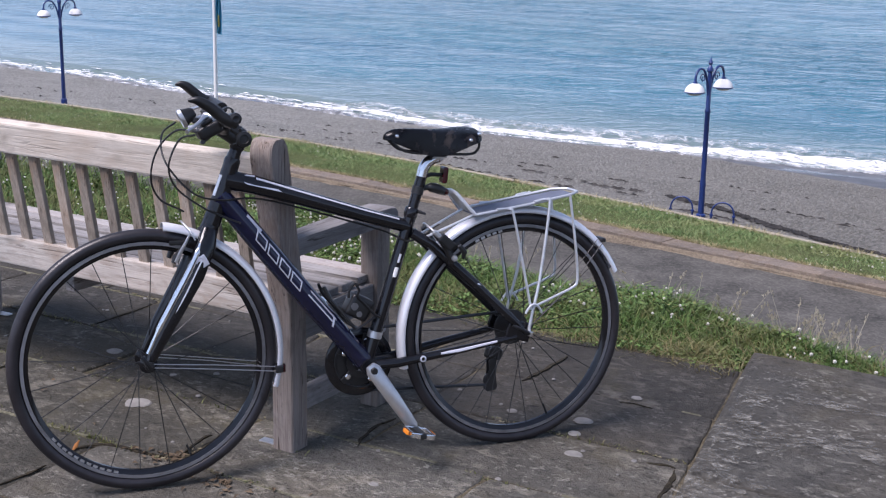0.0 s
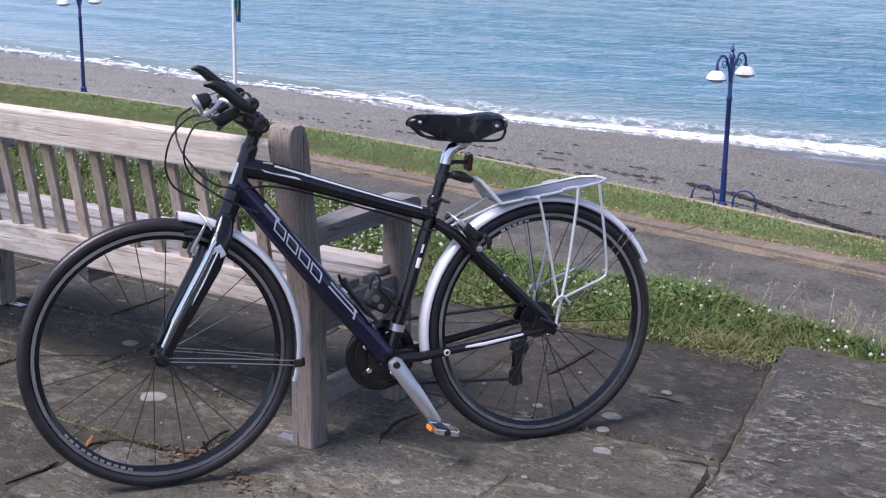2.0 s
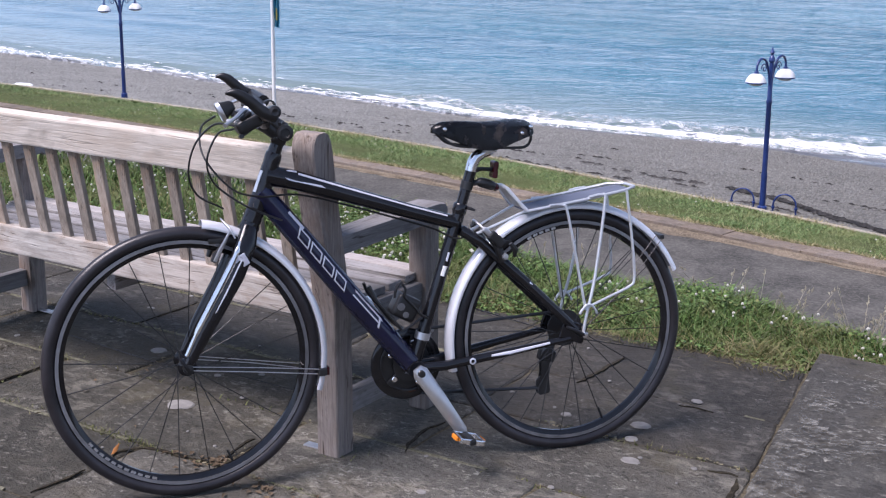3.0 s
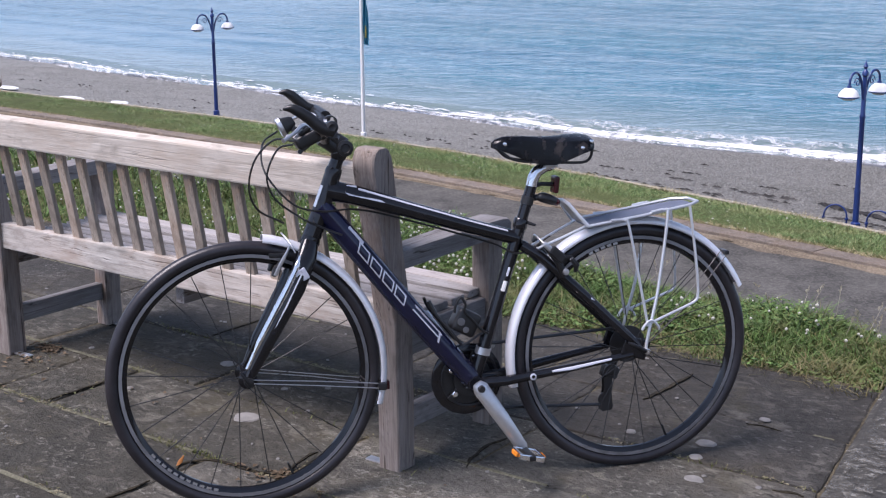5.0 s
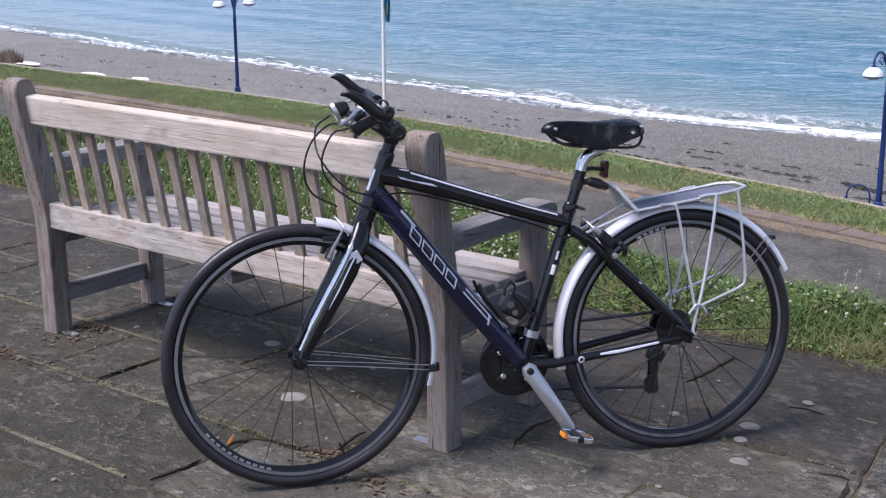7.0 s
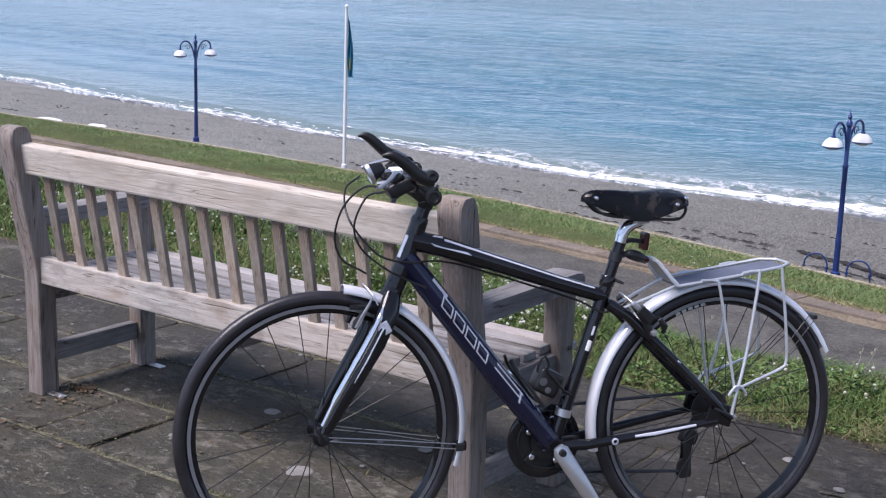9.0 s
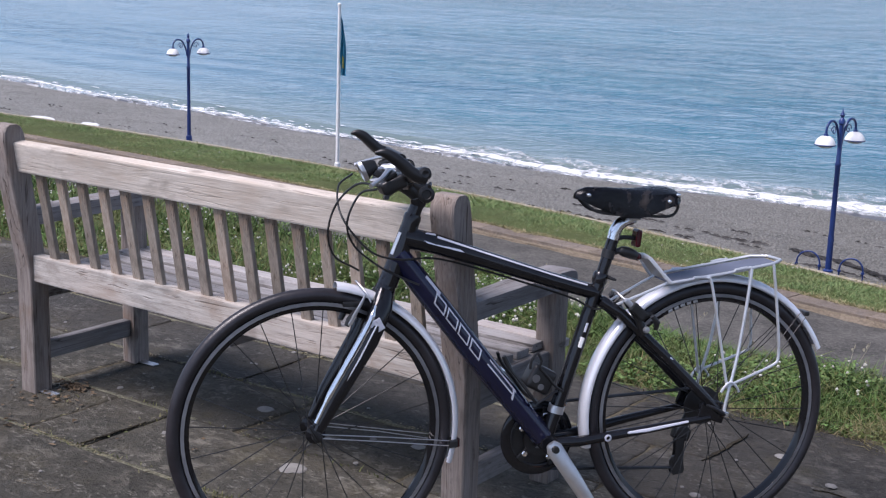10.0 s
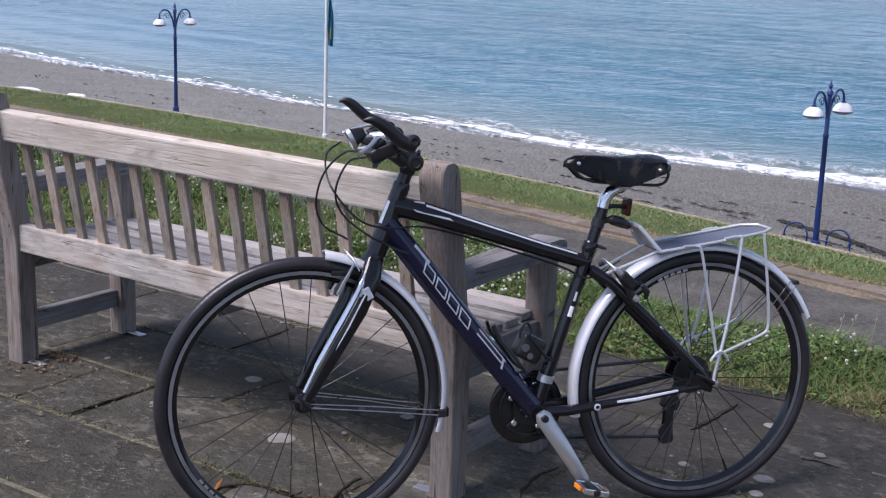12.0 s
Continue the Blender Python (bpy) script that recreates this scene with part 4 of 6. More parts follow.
    part("crown_plate", add_box(B(), (0.888, 0.0575, 0.594), (0.029, 0.006, 0.030), 0.002, Matrix.Rotation(radians(28), 3, "Y")), DECAL, root, "square silver plate at the fork crown")

    # mudguards
    def mudguard(name, centre, r, a0, a1, label):
        cx, _, cz = centre
        bm = B()
        prof = [(-0.004, -0.0225), (0.002, -0.0222), (0.0085, -0.018), (0.0125, -0.009), (0.0135, 0.0), (0.0125, 0.009), (0.0085, 0.018), (0.002, 0.0222), (-0.004, 0.0225)]
        prof = prof + [(h - 0.0014, y * 0.96) for h, y in reversed(prof)]
        steps = 36
        rows = []
        for i in range(steps + 1):
            a = radians(a0 + (a1 - a0) * i / steps)
            rows.append([bm.verts.new((cx + (r + h) * math.cos(a), y, cz + (r + h) * math.sin(a))) for h, y in prof])
        n = len(prof)
        for r0, r1 in zip(rows, rows[1:]):
            for k in range(n):
                bm.faces.new((r0[k], r0[(k + 1) % n], r1[(k + 1) % n], r1[k]))
        bm.faces.new(rows[0])
        bm.faces.new(rows[-1])
        bmesh.ops.recalc_face_normals(bm, faces=bm.faces[:])
        return part(name, bm, GUARD, root, label, smooth=True)

    mudguard("front_mudguard", FH, 0.342, 99, 197, "silver front mudguard")
    mudguard("rear_mudguard", RH, 0.336, -13, 155, "silver rear mudguard with pale sides")
    for s in (1, -1):
        for dz, dy in ((0.005, 0.036), (-0.004, 0.044)):
            tube("front_mudguard_stay", [(1.030, s * 0.056, 0.340 + dz), (0.86, s * dy, 0.315 + dz), (0.700, s * 0.0225, 0.288 + 1.4 * dz)], 0.0013, ALLOY, segs=5)
        tube("rear_mudguard_stay", [(0.0, s * 0.068, 0.340), (-0.15, s * 0.045, 0.450), (-0.255, s * 0.0225, 0.556)], 0.0011, STEEL, segs=5)
        tube("rear_mudguard_stay", [(0.0, s * 0.068, 0.345), (-0.14, s * 0.045, 0.470), (-0.240, s * 0.0225, 0.570)], 0.0011, STEEL, segs=5)
    part("stay_clip", add_box(B(), (0.690, 0.012, 0.287), (0.022, 0.034, 0.020), 0.004), PLASTIC, root)
    part("stay_clip", add_box(B(), (-0.256, 0.0, 0.560), (0.014, 0.046, 0.012), 0.004), PLASTIC, root)
    part("mudguard_reflector", add_box(B(), (0.672, 0.0, 0.283), (0.008, 0.018, 0.022), 0.003), RED, root)

    # rack
    zf, zr = 0.664, 0.702
    ring = [(0.150, 0.058, zf), (0.0, 0.060, (zf + zr) / 2), (-0.128, 0.058, zr), (-0.165, 0.030, zr + 0.003), (-0.165, -0.030, zr + 0.003), (-0.128, -0.058, zr), (0.0, -0.060, (zf + zr) / 2), (0.150, -0.058, zf)]
    tube("rack_rail", ring, 0.0042, RACK, "silver tubular rack rail", segs=8)
    bm = B()
    rows = []
    for x, hw in ((0.145, 0.045), (0.05, 0.046), (-0.05, 0.046), (-0.122, 0.045), (-0.148, 0.028)):
        z = zf + (zr - zf) * (0.15 - x) / 0.28 - 0.002
        rows.append([bm.verts.new((x, -hw, z)), bm.verts.new((x, hw, z)), bm.verts.new((x, hw, z - 0.003)), bm.verts.new((x, -hw, z - 0.003))])
    for r0, r1 in zip(rows, rows[1:]):
        for k in range(4):
            bm.faces.new((r0[k], r0[(k + 1) % 4], r1[(k + 1) % 4], r1[k]))
    bm.faces.new(rows[0])
    bm.faces.new(rows[-1])
    bmesh.ops.recalc_face_normals(bm, faces=bm.faces[:])
    part("rack_plate", bm, PLATE, root, "flat blue-grey rack platform")
    tube("rack_tongue", [(0.150, 0.058, zf), (0.172, 0.050, 0.690), (0.196, 0.034, 0.722), (0.200, 0.0, 0.727), (0.196, -0.034, 0.722), (0.172, -0.050, 0.690), (0.150, -0.058, zf)], 0.0050, RACK, segs=8)
    part("tongue_plate", add_box(B(), (0.174, 0, 0.694), (0.004, 0.080, 0.062), 0.001, Matrix.Rotation(radians(38), 3, "Y")), ALLOY, root)
    for s in (1, -1):
        y = s * 0.062
        tube("rack_strut", curve_pts([(0.090, y, 0.676), (0.055, y, 0.674), (0.042, s * 0.066, 0.655), (0.010, s * 0.073, 0.485), (-0.006, s * 0.078, 0.395)], 5), 0.0038, RACK, segs=8)
        tube("rack_strut", curve_pts([(-0.020, y, 0.690), (-0.056, y, 0.694), (-0.064, s * 0.066, 0.675), (-0.035, s * 0.073, 0.485), (-0.008, s * 0.079, 0.380), (0.0, s * 0.079, 0.335)], 5), 0.0042, RACK, segs=8)
        tube("rack_strut", curve_pts([(-0.128, y, 0.700), (-0.140, s * 0.066, 0.600), (-0.148, s * 0.070, 0.512), (-0.149, s * 0.071, 0.462), (-0.135, s * 0.073, 0.446), (-0.080, s * 0.076, 0.426), (-0.012, s * 0.079, 0.402)], 5), 0.0038, RACK, segs=8)
        tube("rack_stay", [(0.148, s * 0.045, 0.664), (0.215, s * 0.035, 0.635), (0.285, s * 0.022, 0.606)], 0.0035, RACK, segs=6)

    for s in (1, -1):
        tube("rack_foot", curve_pts([(0.012, s * 0.081, 0.386), (0.006, s * 0.082, 0.396), (-0.006, s * 0.082, 0.408), (-0.020, s * 0.082, 0.408), (-0.034, s * 0.081, 0.392), (-0.037, s * 0.080, 0.384)], 4), 0.0034, RACK, segs=7)

    # seat post and saddle
    tube("seat_post", [(0.315, 0, 0.664), (0.281, 0, 0.772)], 0.0145, BLACK)
    tube("seat_post_head", curve_pts([(0.2825, 0, 0.768), (0.277, 0, 0.788), (0.266, 0, 0.804), (0.246, 0, 0.814), (0.224, 0, 0.818)], 4), [0.0152] * 6 + [0.0150] * 5 + [0.0135] * 4 + [0.0120, 0.0100], CHROME)
    part("saddle_clamp", add_box(B(), (0.236, 0, 0.822), (0.034, 0.056, 0.012), 0.004), ALLOY, root)
    bm = B()
    st = [(0.387, 0.007, 0.884, 0.004), (0.379, 0.016, 0.891, 0.012), (0.360, 0.021, 0.897, 0.026), (0.332, 0.022, 0.898, 0.038), (0.300, 0.026, 0.896, 0.050), (0.266, 0.036, 0.893, 0.059), (0.236, 0.050, 0.892, 0.058), (0.206, 0.066, 0.893, 0.046), (0.178, 0.078, 0.895, 0.034), (0.152, 0.079, 0.895, 0.025), (0.137, 0.064, 0.892, 0.018)]
    rows = []
    for x, hw, z, skirt in st:
        row = []
        for k in range(-6, 7):
            f = k / 6
            if abs(f) > 0.67:
                q = (abs(f) - 0.67) / 0.33
                row.append((x, math.copysign(hw * (1.0 + 0.04 * q), f), z - 0.010 - skirt * q))
            else:
                row.append((x, hw * f / 0.72, z - 0.010 * (f / 0.67) ** 2 * (1 if abs(f) > 0.3 else 0.7)))
        rows.append([bm.verts.new(p) for p in row])
    for r0, r1 in zip(rows, rows[1:]):
        for a, b, c, e in zip(r0, r0[1:], r1[1:], r1):
            bm.faces.new((a, b, c, e))
    bm.faces.new(rows[0])
    geom = bmesh.ops.solidify(bm, geom=bm.faces[:], thickness=0.0045)
    bmesh.ops.recalc_face_normals(bm, faces=bm.faces[:])
    saddle = part("saddle", bm, LEATHER, root, "black riveted leather saddle", smooth=True)
    for x, y, z in ((0.358, 0.0225, 0.880), (0.358, -0.0225, 0.880), (0.174, 0.083, 0.868), (0.174, -0.083, 0.868), (0.148, 0.076, 0.882), (0.148, -0.076, 0.882)):
        part("rivet", add_lathe(B(), [(0.0, 0.004), (0.004, 0.003), (0.0058, 0.0), (0.0058, -0.003)], "y", (x, y, z), 12), CHROME, saddle, smooth=True)
    for s in (1, -1):
        tube("saddle_rail", curve_pts([(0.372, s * 0.012, 0.868), (0.335, s * 0.020, 0.840), (0.262, s * 0.022, 0.830), (0.205, s * 0.038, 0.828), (0.162, s * 0.060, 0.830), (0.146, s * 0.066, 0.846), (0.146, s * 0.070, 0.872)], 5), 0.0036, PLASTIC, parent=saddle, segs=7)
    part("rear_reflector", add_box(B(), (0.219, 0, 0.769), (0.014, 0.034, 0.044), 0.005, Matrix.Rotation(radians(-6), 3, "Y")), RED, root)
    tube("reflector_bracket", [(0.284, 0, 0.766), (0.255, 0, 0.772), (0.225, 0, 0.769)], [0.0075, 0.0055, 0.0055], PLASTIC, segs=8)
    tube("tail_light", curve_pts([(0.276, 0, 0.737), (0.262, 0, 0.738), (0.246, 0, 0.735), (0.230, 0, 0.729), (0.218, 0, 0.724)], 4), [0.0080] * 4 + [0.0105, 0.0120, 0.0128, 0.0132] + [0.0134] * 4 + [0.0130, 0.0125, 0.0118, 0.0112, 0.0105], PLASTIC, "black rear light with a red lens")
    tube("tail_light_lens", [(0.219, 0, 0.7245), (0.212, 0, 0.721), (0.207, 0, 0.7185)], [0.0108, 0.0100, 0.0050], RED, segs=12)
    tube("tail_light_clamp", [(0.2965, 0, 0.722), (0.2905, 0, 0.742)], 0.0166, PLASTIC)

    # stem, bars, controls
    part("stem_hinge", add_lathe(B(), [(0.010, -0.027), (0.020, -0.025), (0.0205, -0.012), (0.0180, -0.010), (0.0180, 0.010), (0.0205, 0.012), (0.020, 0.025), (0.012, 0.027), (0.010, 0.024), (0.0, 0.024)], "y", (0.764, 0, 0.891), 14), PLASTIC, root, "black stem hinge")
    tube("bar_bridge", [(0.764, 0.0, 0.896), (0.792, 0.0, 0.918), (0.815, 0.0, 0.919)], [0.020, 0.018, 0.020], PLASTIC)
    tube("steerer_spacer", [(0.789, 0, 0.840), (0.778, 0, 0.868)], [0.0165, 0.0155], BLACK)
    tube("stem_clamp", [(0.780, 0, 0.862), (0.778, 0, 0.868), (0.768, 0, 0.898), (0.766, 0, 0.908)], [0.0160, 0.0195, 0.0205, 0.015], BLACK)
    for dz in (0.876, 0.890):
        tube("stem_bolt", [(0.756 + 0.3 * (0.876 - dz), -0.012, dz), (0.756 + 0.3 * (0.876 - dz), 0.014, dz)], 0.0045, STEEL, segs=8)
    tube("stem", [(0.772, 0, 0.884), (0.800, 0, 0.904), (0.815, 0, 0.918)], [0.019, 0.018, 0.022], PLASTIC)
    bars = tube("handlebar", curve_pts([(0.783, -0.285, 0.958), (0.792, -0.13, 0.945), (0.810, -0.045, 0.918), (0.817, 0.045, 0.918), (0.830, 0.13, 0.945), (0.848, 0.285, 0.958)], 6), 0.0125, PLASTIC, segs=12)
    for s, ox in ((1, 0.005), (-1, -0.060)):
        rise = 0.010 if s > 0 else 0.0
        tube("grip", [(0.836 + ox, s * 0.165, 0.953), (0.840 + ox, s * 0.285, 0.960 + rise)], [0.0150, 0.0145], PLASTIC, parent=bars)
        horn = ((0.840, 0.958), (0.866, 0.968), (0.893, 0.991), (0.914, 1.006), (0.930, 1.014), (0.942, 1.0145), (0.950, 1.0135)) if s > 0 else ((0.838, 0.960), (0.862, 0.968), (0.886, 0.988), (0.902, 1.002), (0.916, 1.009), (0.926, 1.010), (0.934, 1.008))
        end = curve_pts([(x + (0.0 if s > 0 else ox), s * (0.287 - 0.05 * (x - 0.84)), z) for x, z in horn], 4)
        girth = [0.0135, 0.0150, 0.0142, 0.0135, 0.0110, 0.0070, 0.0030]
        part("bar_end", add_tube(B(), end, [girth[i // 4] + (girth[min(6, i // 4 + 1)] - girth[i // 4]) * (i % 4) / 4 for i in range(len(end))], 12, 0.85), PLASTIC, bars, "curved black rubber bar end", smooth=True)
        part("bar_end_clamp", add_lathe(B(), [(0.009, -0.010), (0.0140, -0.009), (0.0148, 0.0), (0.0140, 0.007), (0.008, 0.010), (0.004, 0.008)], "y", (0.840 + ox, s * 0.290, 0.960 + rise), 16), PLASTIC, bars, smooth=True)
        if s > 0:
            tube("clamp_bolt", [(0.826 + ox, s * 0.286, 0.948), (0.832 + ox, s * 0.302, 0.944)], 0.0042, STEEL, segs=8, parent=bars)
        part("shifter", add_box(B(), (0.872 + ox, s * 0.140, 0.932), (0.060, 0.060, 0.032), 0.010, Matrix.Rotation(radians(24), 3, "Y"), 3), PLASTIC, bars, smooth=True)
        part("shifter_cover", add_box(B(), (0.880 + ox, s * 0.150, 0.951), (0.030, 0.036, 0.010), 0.004, Matrix.Rotation(radians(30), 3, "Y")), STEEL, bars, "grey gear indicator cover")
        part("lever_clamp", add_lathe(B(), [(0.0135, -0.010), (0.0175, -0.009), (0.0175, 0.009), (0.0135, 0.010)], "y", (0.833 + ox, s * 0.118, 0.943), 14, True), PLASTIC, bars)
        tube("shift_lever", curve_pts([(0.866 + ox, s * 0.140, 0.918), (0.892 + ox, s * 0.165, 0.906), (0.896 + ox, s * 0.192, 0.908)], 4), 0.0055, PLASTIC, parent=bars, segs=8)
        tube("lever_body", [(0.842 + ox, s * 0.105, 0.940), (0.874 + ox, s * 0.112, 0.936), (0.892 + ox, s * 0.128, 0.938)], [0.012, 0.0155, 0.010], ALLOY, parent=bars)
        tube("cable_adjuster", [(0.893 + ox, s * 0.118, 0.938), (0.915 + ox, s * 0.112, 0.936)], [0.006, 0.004], ALLOY, parent=bars, segs=8)
        tube("brake_lever", curve_pts([(0.866 + ox, s * 0.125, 0.956), (0.882 + ox, s * 0.150, 0.963), (0.908 + ox, s * 0.192, 0.951), (0.938 + ox, s * 0.218, 0.937)], 5), [0.0065] + [0.0058] * 6 + [0.0048] * 8 + [0.0056], ALLOY, parent=bars, label="polished brake lever", segs=8)
    lamp_axis = Matrix.Translation((0.910, 0.055, 0.958)) @ Matrix.Rotation(radians(26), 4, "Y") @ Matrix.Diagonal((0.95, 0.62, 1.0, 1.0))
    bm = add_lathe(B(), [(0.0, -0.022), (0.010, -0.021), (0.015, -0.014), (0.020, 0.004), (0.0235, 0.010), (0.0235, 0.014), (0.0, 0.014)], "x", (0, 0, 0), 20)
    bmesh.ops.transform(bm, matrix=lamp_axis, verts=bm.verts[:])
    part("head_light", bm, PLASTIC, bars, "small round headlight with a silver face", smooth=True)
    bm = add_lathe(B(), [(0.0245, 0.010), (0.0250, 0.018), (0.0225, 0.021), (0.0200, 0.0175), (0.0120, 0.0165), (0.0, 0.0160)], "x", (0, 0, 0), 20)
    bmesh.ops.transform(bm, matrix=lamp_axis, verts=bm.verts[:])
    part("head_light_lens", bm, ALLOY, bars, "silver reflector of the headlight", smooth=True)
    part("light_bracket", add_box(B(), (0.878, 0.055, 0.940), (0.044, 0.020, 0.016), 0.004, Matrix.Rotation(radians(-24), 3, "Y")), PLASTIC, bars)
    # cables
    for pts in (
        [(0.905, 0.150, 0.928), (0.950, 0.120, 0.930), (0.993, 0.100, 0.884), (1.008, 0.080, 0.815), (0.985, 0.050, 0.758), (0.930, 0.010, 0.722), (0.918, 0.000, 0.714)],
        [(0.905, 0.120, 0.918), (0.940, 0.100, 0.905), (0.966, 0.090, 0.842), (0.945, 0.070, 0.784), (0.880, 0.040, 0.730), (0.825, 0.030, 0.700), (0.780, 0.028, 0.680)],
        [(0.905, -0.130, 0.925), (0.950, -0.080, 0.900), (0.958, 0.0, 0.840), (0.900, 0.030, 0.765), (0.830, 0.030, 0.742), (0.740, 0.010, 0.738), (0.62, 0.008, 0.706), (0.40, 0.008, 0.632), (0.322, 0.020, 0.600), (0.240, 0.020, 0.640)],
    ):
        tube("cable", curve_pts(pts, 8), 0.0026, PLASTIC, segs=6)

    # drive
    ring = part("chainring", add_lathe(B(), [(0.066, -0.049), (0.090, -0.050), (0.095, -0.047), (0.095, -0.041), (0.090, -0.038), (0.066, -0.040)], "y", (BBX[0] + 0.006, 0, BBX[2] - 0.003), 44, True), BLACK, root, "black chainset with guard ring", smooth=True)
    for k in range(5):
        a = 0.5 + k * 2 * math.pi / 5
        part("spider_arm", add_box(B(), (BBX[0] + 0.032 * math.cos(a), -0.034, BBX[2] + 0.032 * math.sin(a)), (0.092, 0.008, 0.018), 0.003, Matrix.Rotation(-a, 3, "Y")), PLASTIC, ring)
        part("chainring_bolt", add_lathe(B(), [(0.0, -0.0275), (0.006, -0.028), (0.0085, -0.030), (0.0085, -0.034)], "y", (BBX[0] + 0.056 * math.cos(a), 0, BBX[2] + 0.056 * math.sin(a)), 10), CHROME, ring)
    part("inner_chainring", add_lathe(B(), [(0.030, -0.044), (0.086, -0.044), (0.086, -0.040), (0.030, -0.040)], "y", BBX, 36, True), PLASTIC, ring)
    part("chainring_rim", add_lathe(B(), [(0.0715, -0.0385), (0.0745, -0.0375), (0.0775, -0.0385), (0.0745, -0.0405)], "y", BBX, 44, True), STEEL, ring, "worn bare-metal edge of the middle ring")
    part("inner_chainring", add_lathe(B(), [(0.028, -0.030), (0.046, -0.030), (0.046, -0.027), (0.028, -0.027)], "y", BBX, 30, True), STEEL, ring)
    foot = Vector((0.341, 0.085, 0.106))
    for s in (1, -1):
        tip = foot if s > 0 else Vector((2 * BBX[0] - foot.x, -0.085, 2 * BBX[2] - foot.z))
        arm = [Vector((BBX[0], s * 0.062, BBX[2])), Vector((BBX[0], s * 0.066, BBX[2])).lerp(tip, 0.5), Vector((tip.x, s * 0.078, tip.z))]
        crank = part("crank_arm", add_tube(B(), [arm[0] + (arm[0] - arm[2]).normalized() * 0.016, arm[0], arm[1], arm[2], arm[2] + (arm[2] - arm[0]).normalized() * 0.013], [0.012, 0.0210, 0.0190, 0.0155, 0.009], 14, 0.45, side=(0.8, 0, -0.6)), ALLOY, root, "bare silver crank arm", smooth=True)
        part("crank_bolt", add_lathe(B(), [(0.0, s * 0.0795), (0.008, s * 0.079), (0.0095, s * 0.074), (0.0095, s * 0.066)], "y", (BBX[0], 0, BBX[2]), 14), PLASTIC, crank, smooth=True)
        px, py, pz = tip.x, s * 0.128, tip.z - 0.004
        pedal = part("pedal", add_box(B(), (px, py, pz), (0.018, 0.074, 0.015), 0.004), STEEL, root, "silver platform pedal with orange reflectors")
        turn_p = Matrix.Rotation(radians(-14), 3, "Y")
        for q in (-1, 1):
            part("pedal_plate", add_box(B(), (px + q * 0.030, py, pz + q * 0.007), (0.006, 0.066, 0.016), 0.003, turn_p), CHROME, pedal)
            part("pedal_plate", add_box(B(), (px, py + q * 0.032, pz), (0.060, 0.005, 0.015), 0.003, turn_p), CHROME, pedal)
            part("pedal_reflector", add_box(B(), (px + q * 0.0365, py, pz + q * 0.0085), (0.006, 0.034, 0.011), 0.002, turn_p), ORANGE, pedal)
    cass = [(0.010, -0.020), (0.050, -0.022), (0.050, -0.025), (0.043, -0.026), (0.043, -0.030), (0.034, -0.031), (0.034, -0.036), (0.028, -0.037), (0.028, -0.044), (0.012, -0.046)]
    part("cassette", add_lathe(B(), cass, "y", RH, 32), STEEL, root)
    tube("rear_quick_release", [(0.004, 0.088, 0.331), (0.014, 0.092, 0.338), (0.040, 0.090, 0.352), (0.052, 0.086, 0.357)], [0.0065, 0.0055, 0.0048, 0.003], STEEL, "dark quick-release lever", segs=8)
    part("axle_cap", add_lathe(B(), [(0.0, 0.094), (0.006, 0.0935), (0.0085, 0.090), (0.0085, 0.084)], "y", (0.0, 0, 0.330), 12), CHROME, root)
    for p0, p1 in (((0.450, -0.044, 0.352), (0.008, -0.036, 0.368)), ((0.455, -0.044, 0.184), (0.070, -0.038, 0.158))):
        tube("chain", [p0, p1], 0.0042, STEEL, segs=6)
    part("rear_derailleur", add_box(B(), (0.043, -0.066, 0.240), (0.048, 0.026, 0.034), 0.008, Matrix.Rotation(radians(-18), 3, "Y"), 3), PLASTIC, root, "black rear derailleur", smooth=True)
    tube("derailleur_hanger", [(0.008, -0.066, 0.318), (0.022, -0.068, 0.285), (0.040, -0.067, 0.250)], [0.012, 0.013, 0.012], PLASTIC)
    for y in (-0.033, -0.049):
        rows = [((0.047, 0.238), (0.072, 0.232)), ((0.050, 0.205), (0.071, 0.202)), ((0.049, 0.170), (0.077, 0.167)), ((0.046, 0.152), (0.082, 0.148)), ((0.050, 0.143), (0.077, 0.140))]
        bm = B()
        ring = [[bm.verts.new((x, y + d, z)) for (x, z) in (a, b) for d in (-0.0015, 0.0015)] for a, b in rows]
        for r0, r1 in zip(ring, ring[1:]):
            for a, b in ((0, 1), (1, 3), (3, 2), (2, 0)):
                bm.faces.new((r0[a], r0[b], r1[b], r1[a]))
        bm.faces.new((ring[0][0], ring[0][1], ring[0][3], ring[0][2]))
        bm.faces.new((ring[-1][0], ring[-1][1], ring[-1][3], ring[-1][2]))
        bmesh.ops.recalc_face_normals(bm, faces=bm.faces[:])
        part("derailleur_cage", bm, PLASTIC, root)
    for x, z in ((0.049, 0.248), (0.066, 0.172)):
        part("jockey_wheel", add_lathe(B(), [(0.004, -0.034), (0.019, -0.035), (0.020, -0.039), (0.019, -0.043), (0.004, -0.044)], "y", (x, 0, z), 16), PLASTIC, root)
    tube("front_derailleur", [(0.400, -0.020, 0.345), (0.400, -0.045, 0.360), (0.375, -0.050, 0.345)], [0.012, 0.010, 0.008], ALLOY)
    tube("front_derailleur_band", [(0.421, 0, 0.340), (0.416, 0, 0.358)], 0.0205, ALLOY)
    # bottle cage on the down tube, held on the seat tube side
    cage = curve_pts([(0.565, 0.026, 0.494), (0.552, 0.034, 0.466), (0.520, 0.040, 0.425), (0.488, 0.036, 0.382), (0.470, 0.0, 0.372), (0.488, -0.036, 0.382), (0.520, -0.040, 0.425), (0.552, -0.034, 0.466), (0.565, -0.026, 0.494)], 5)
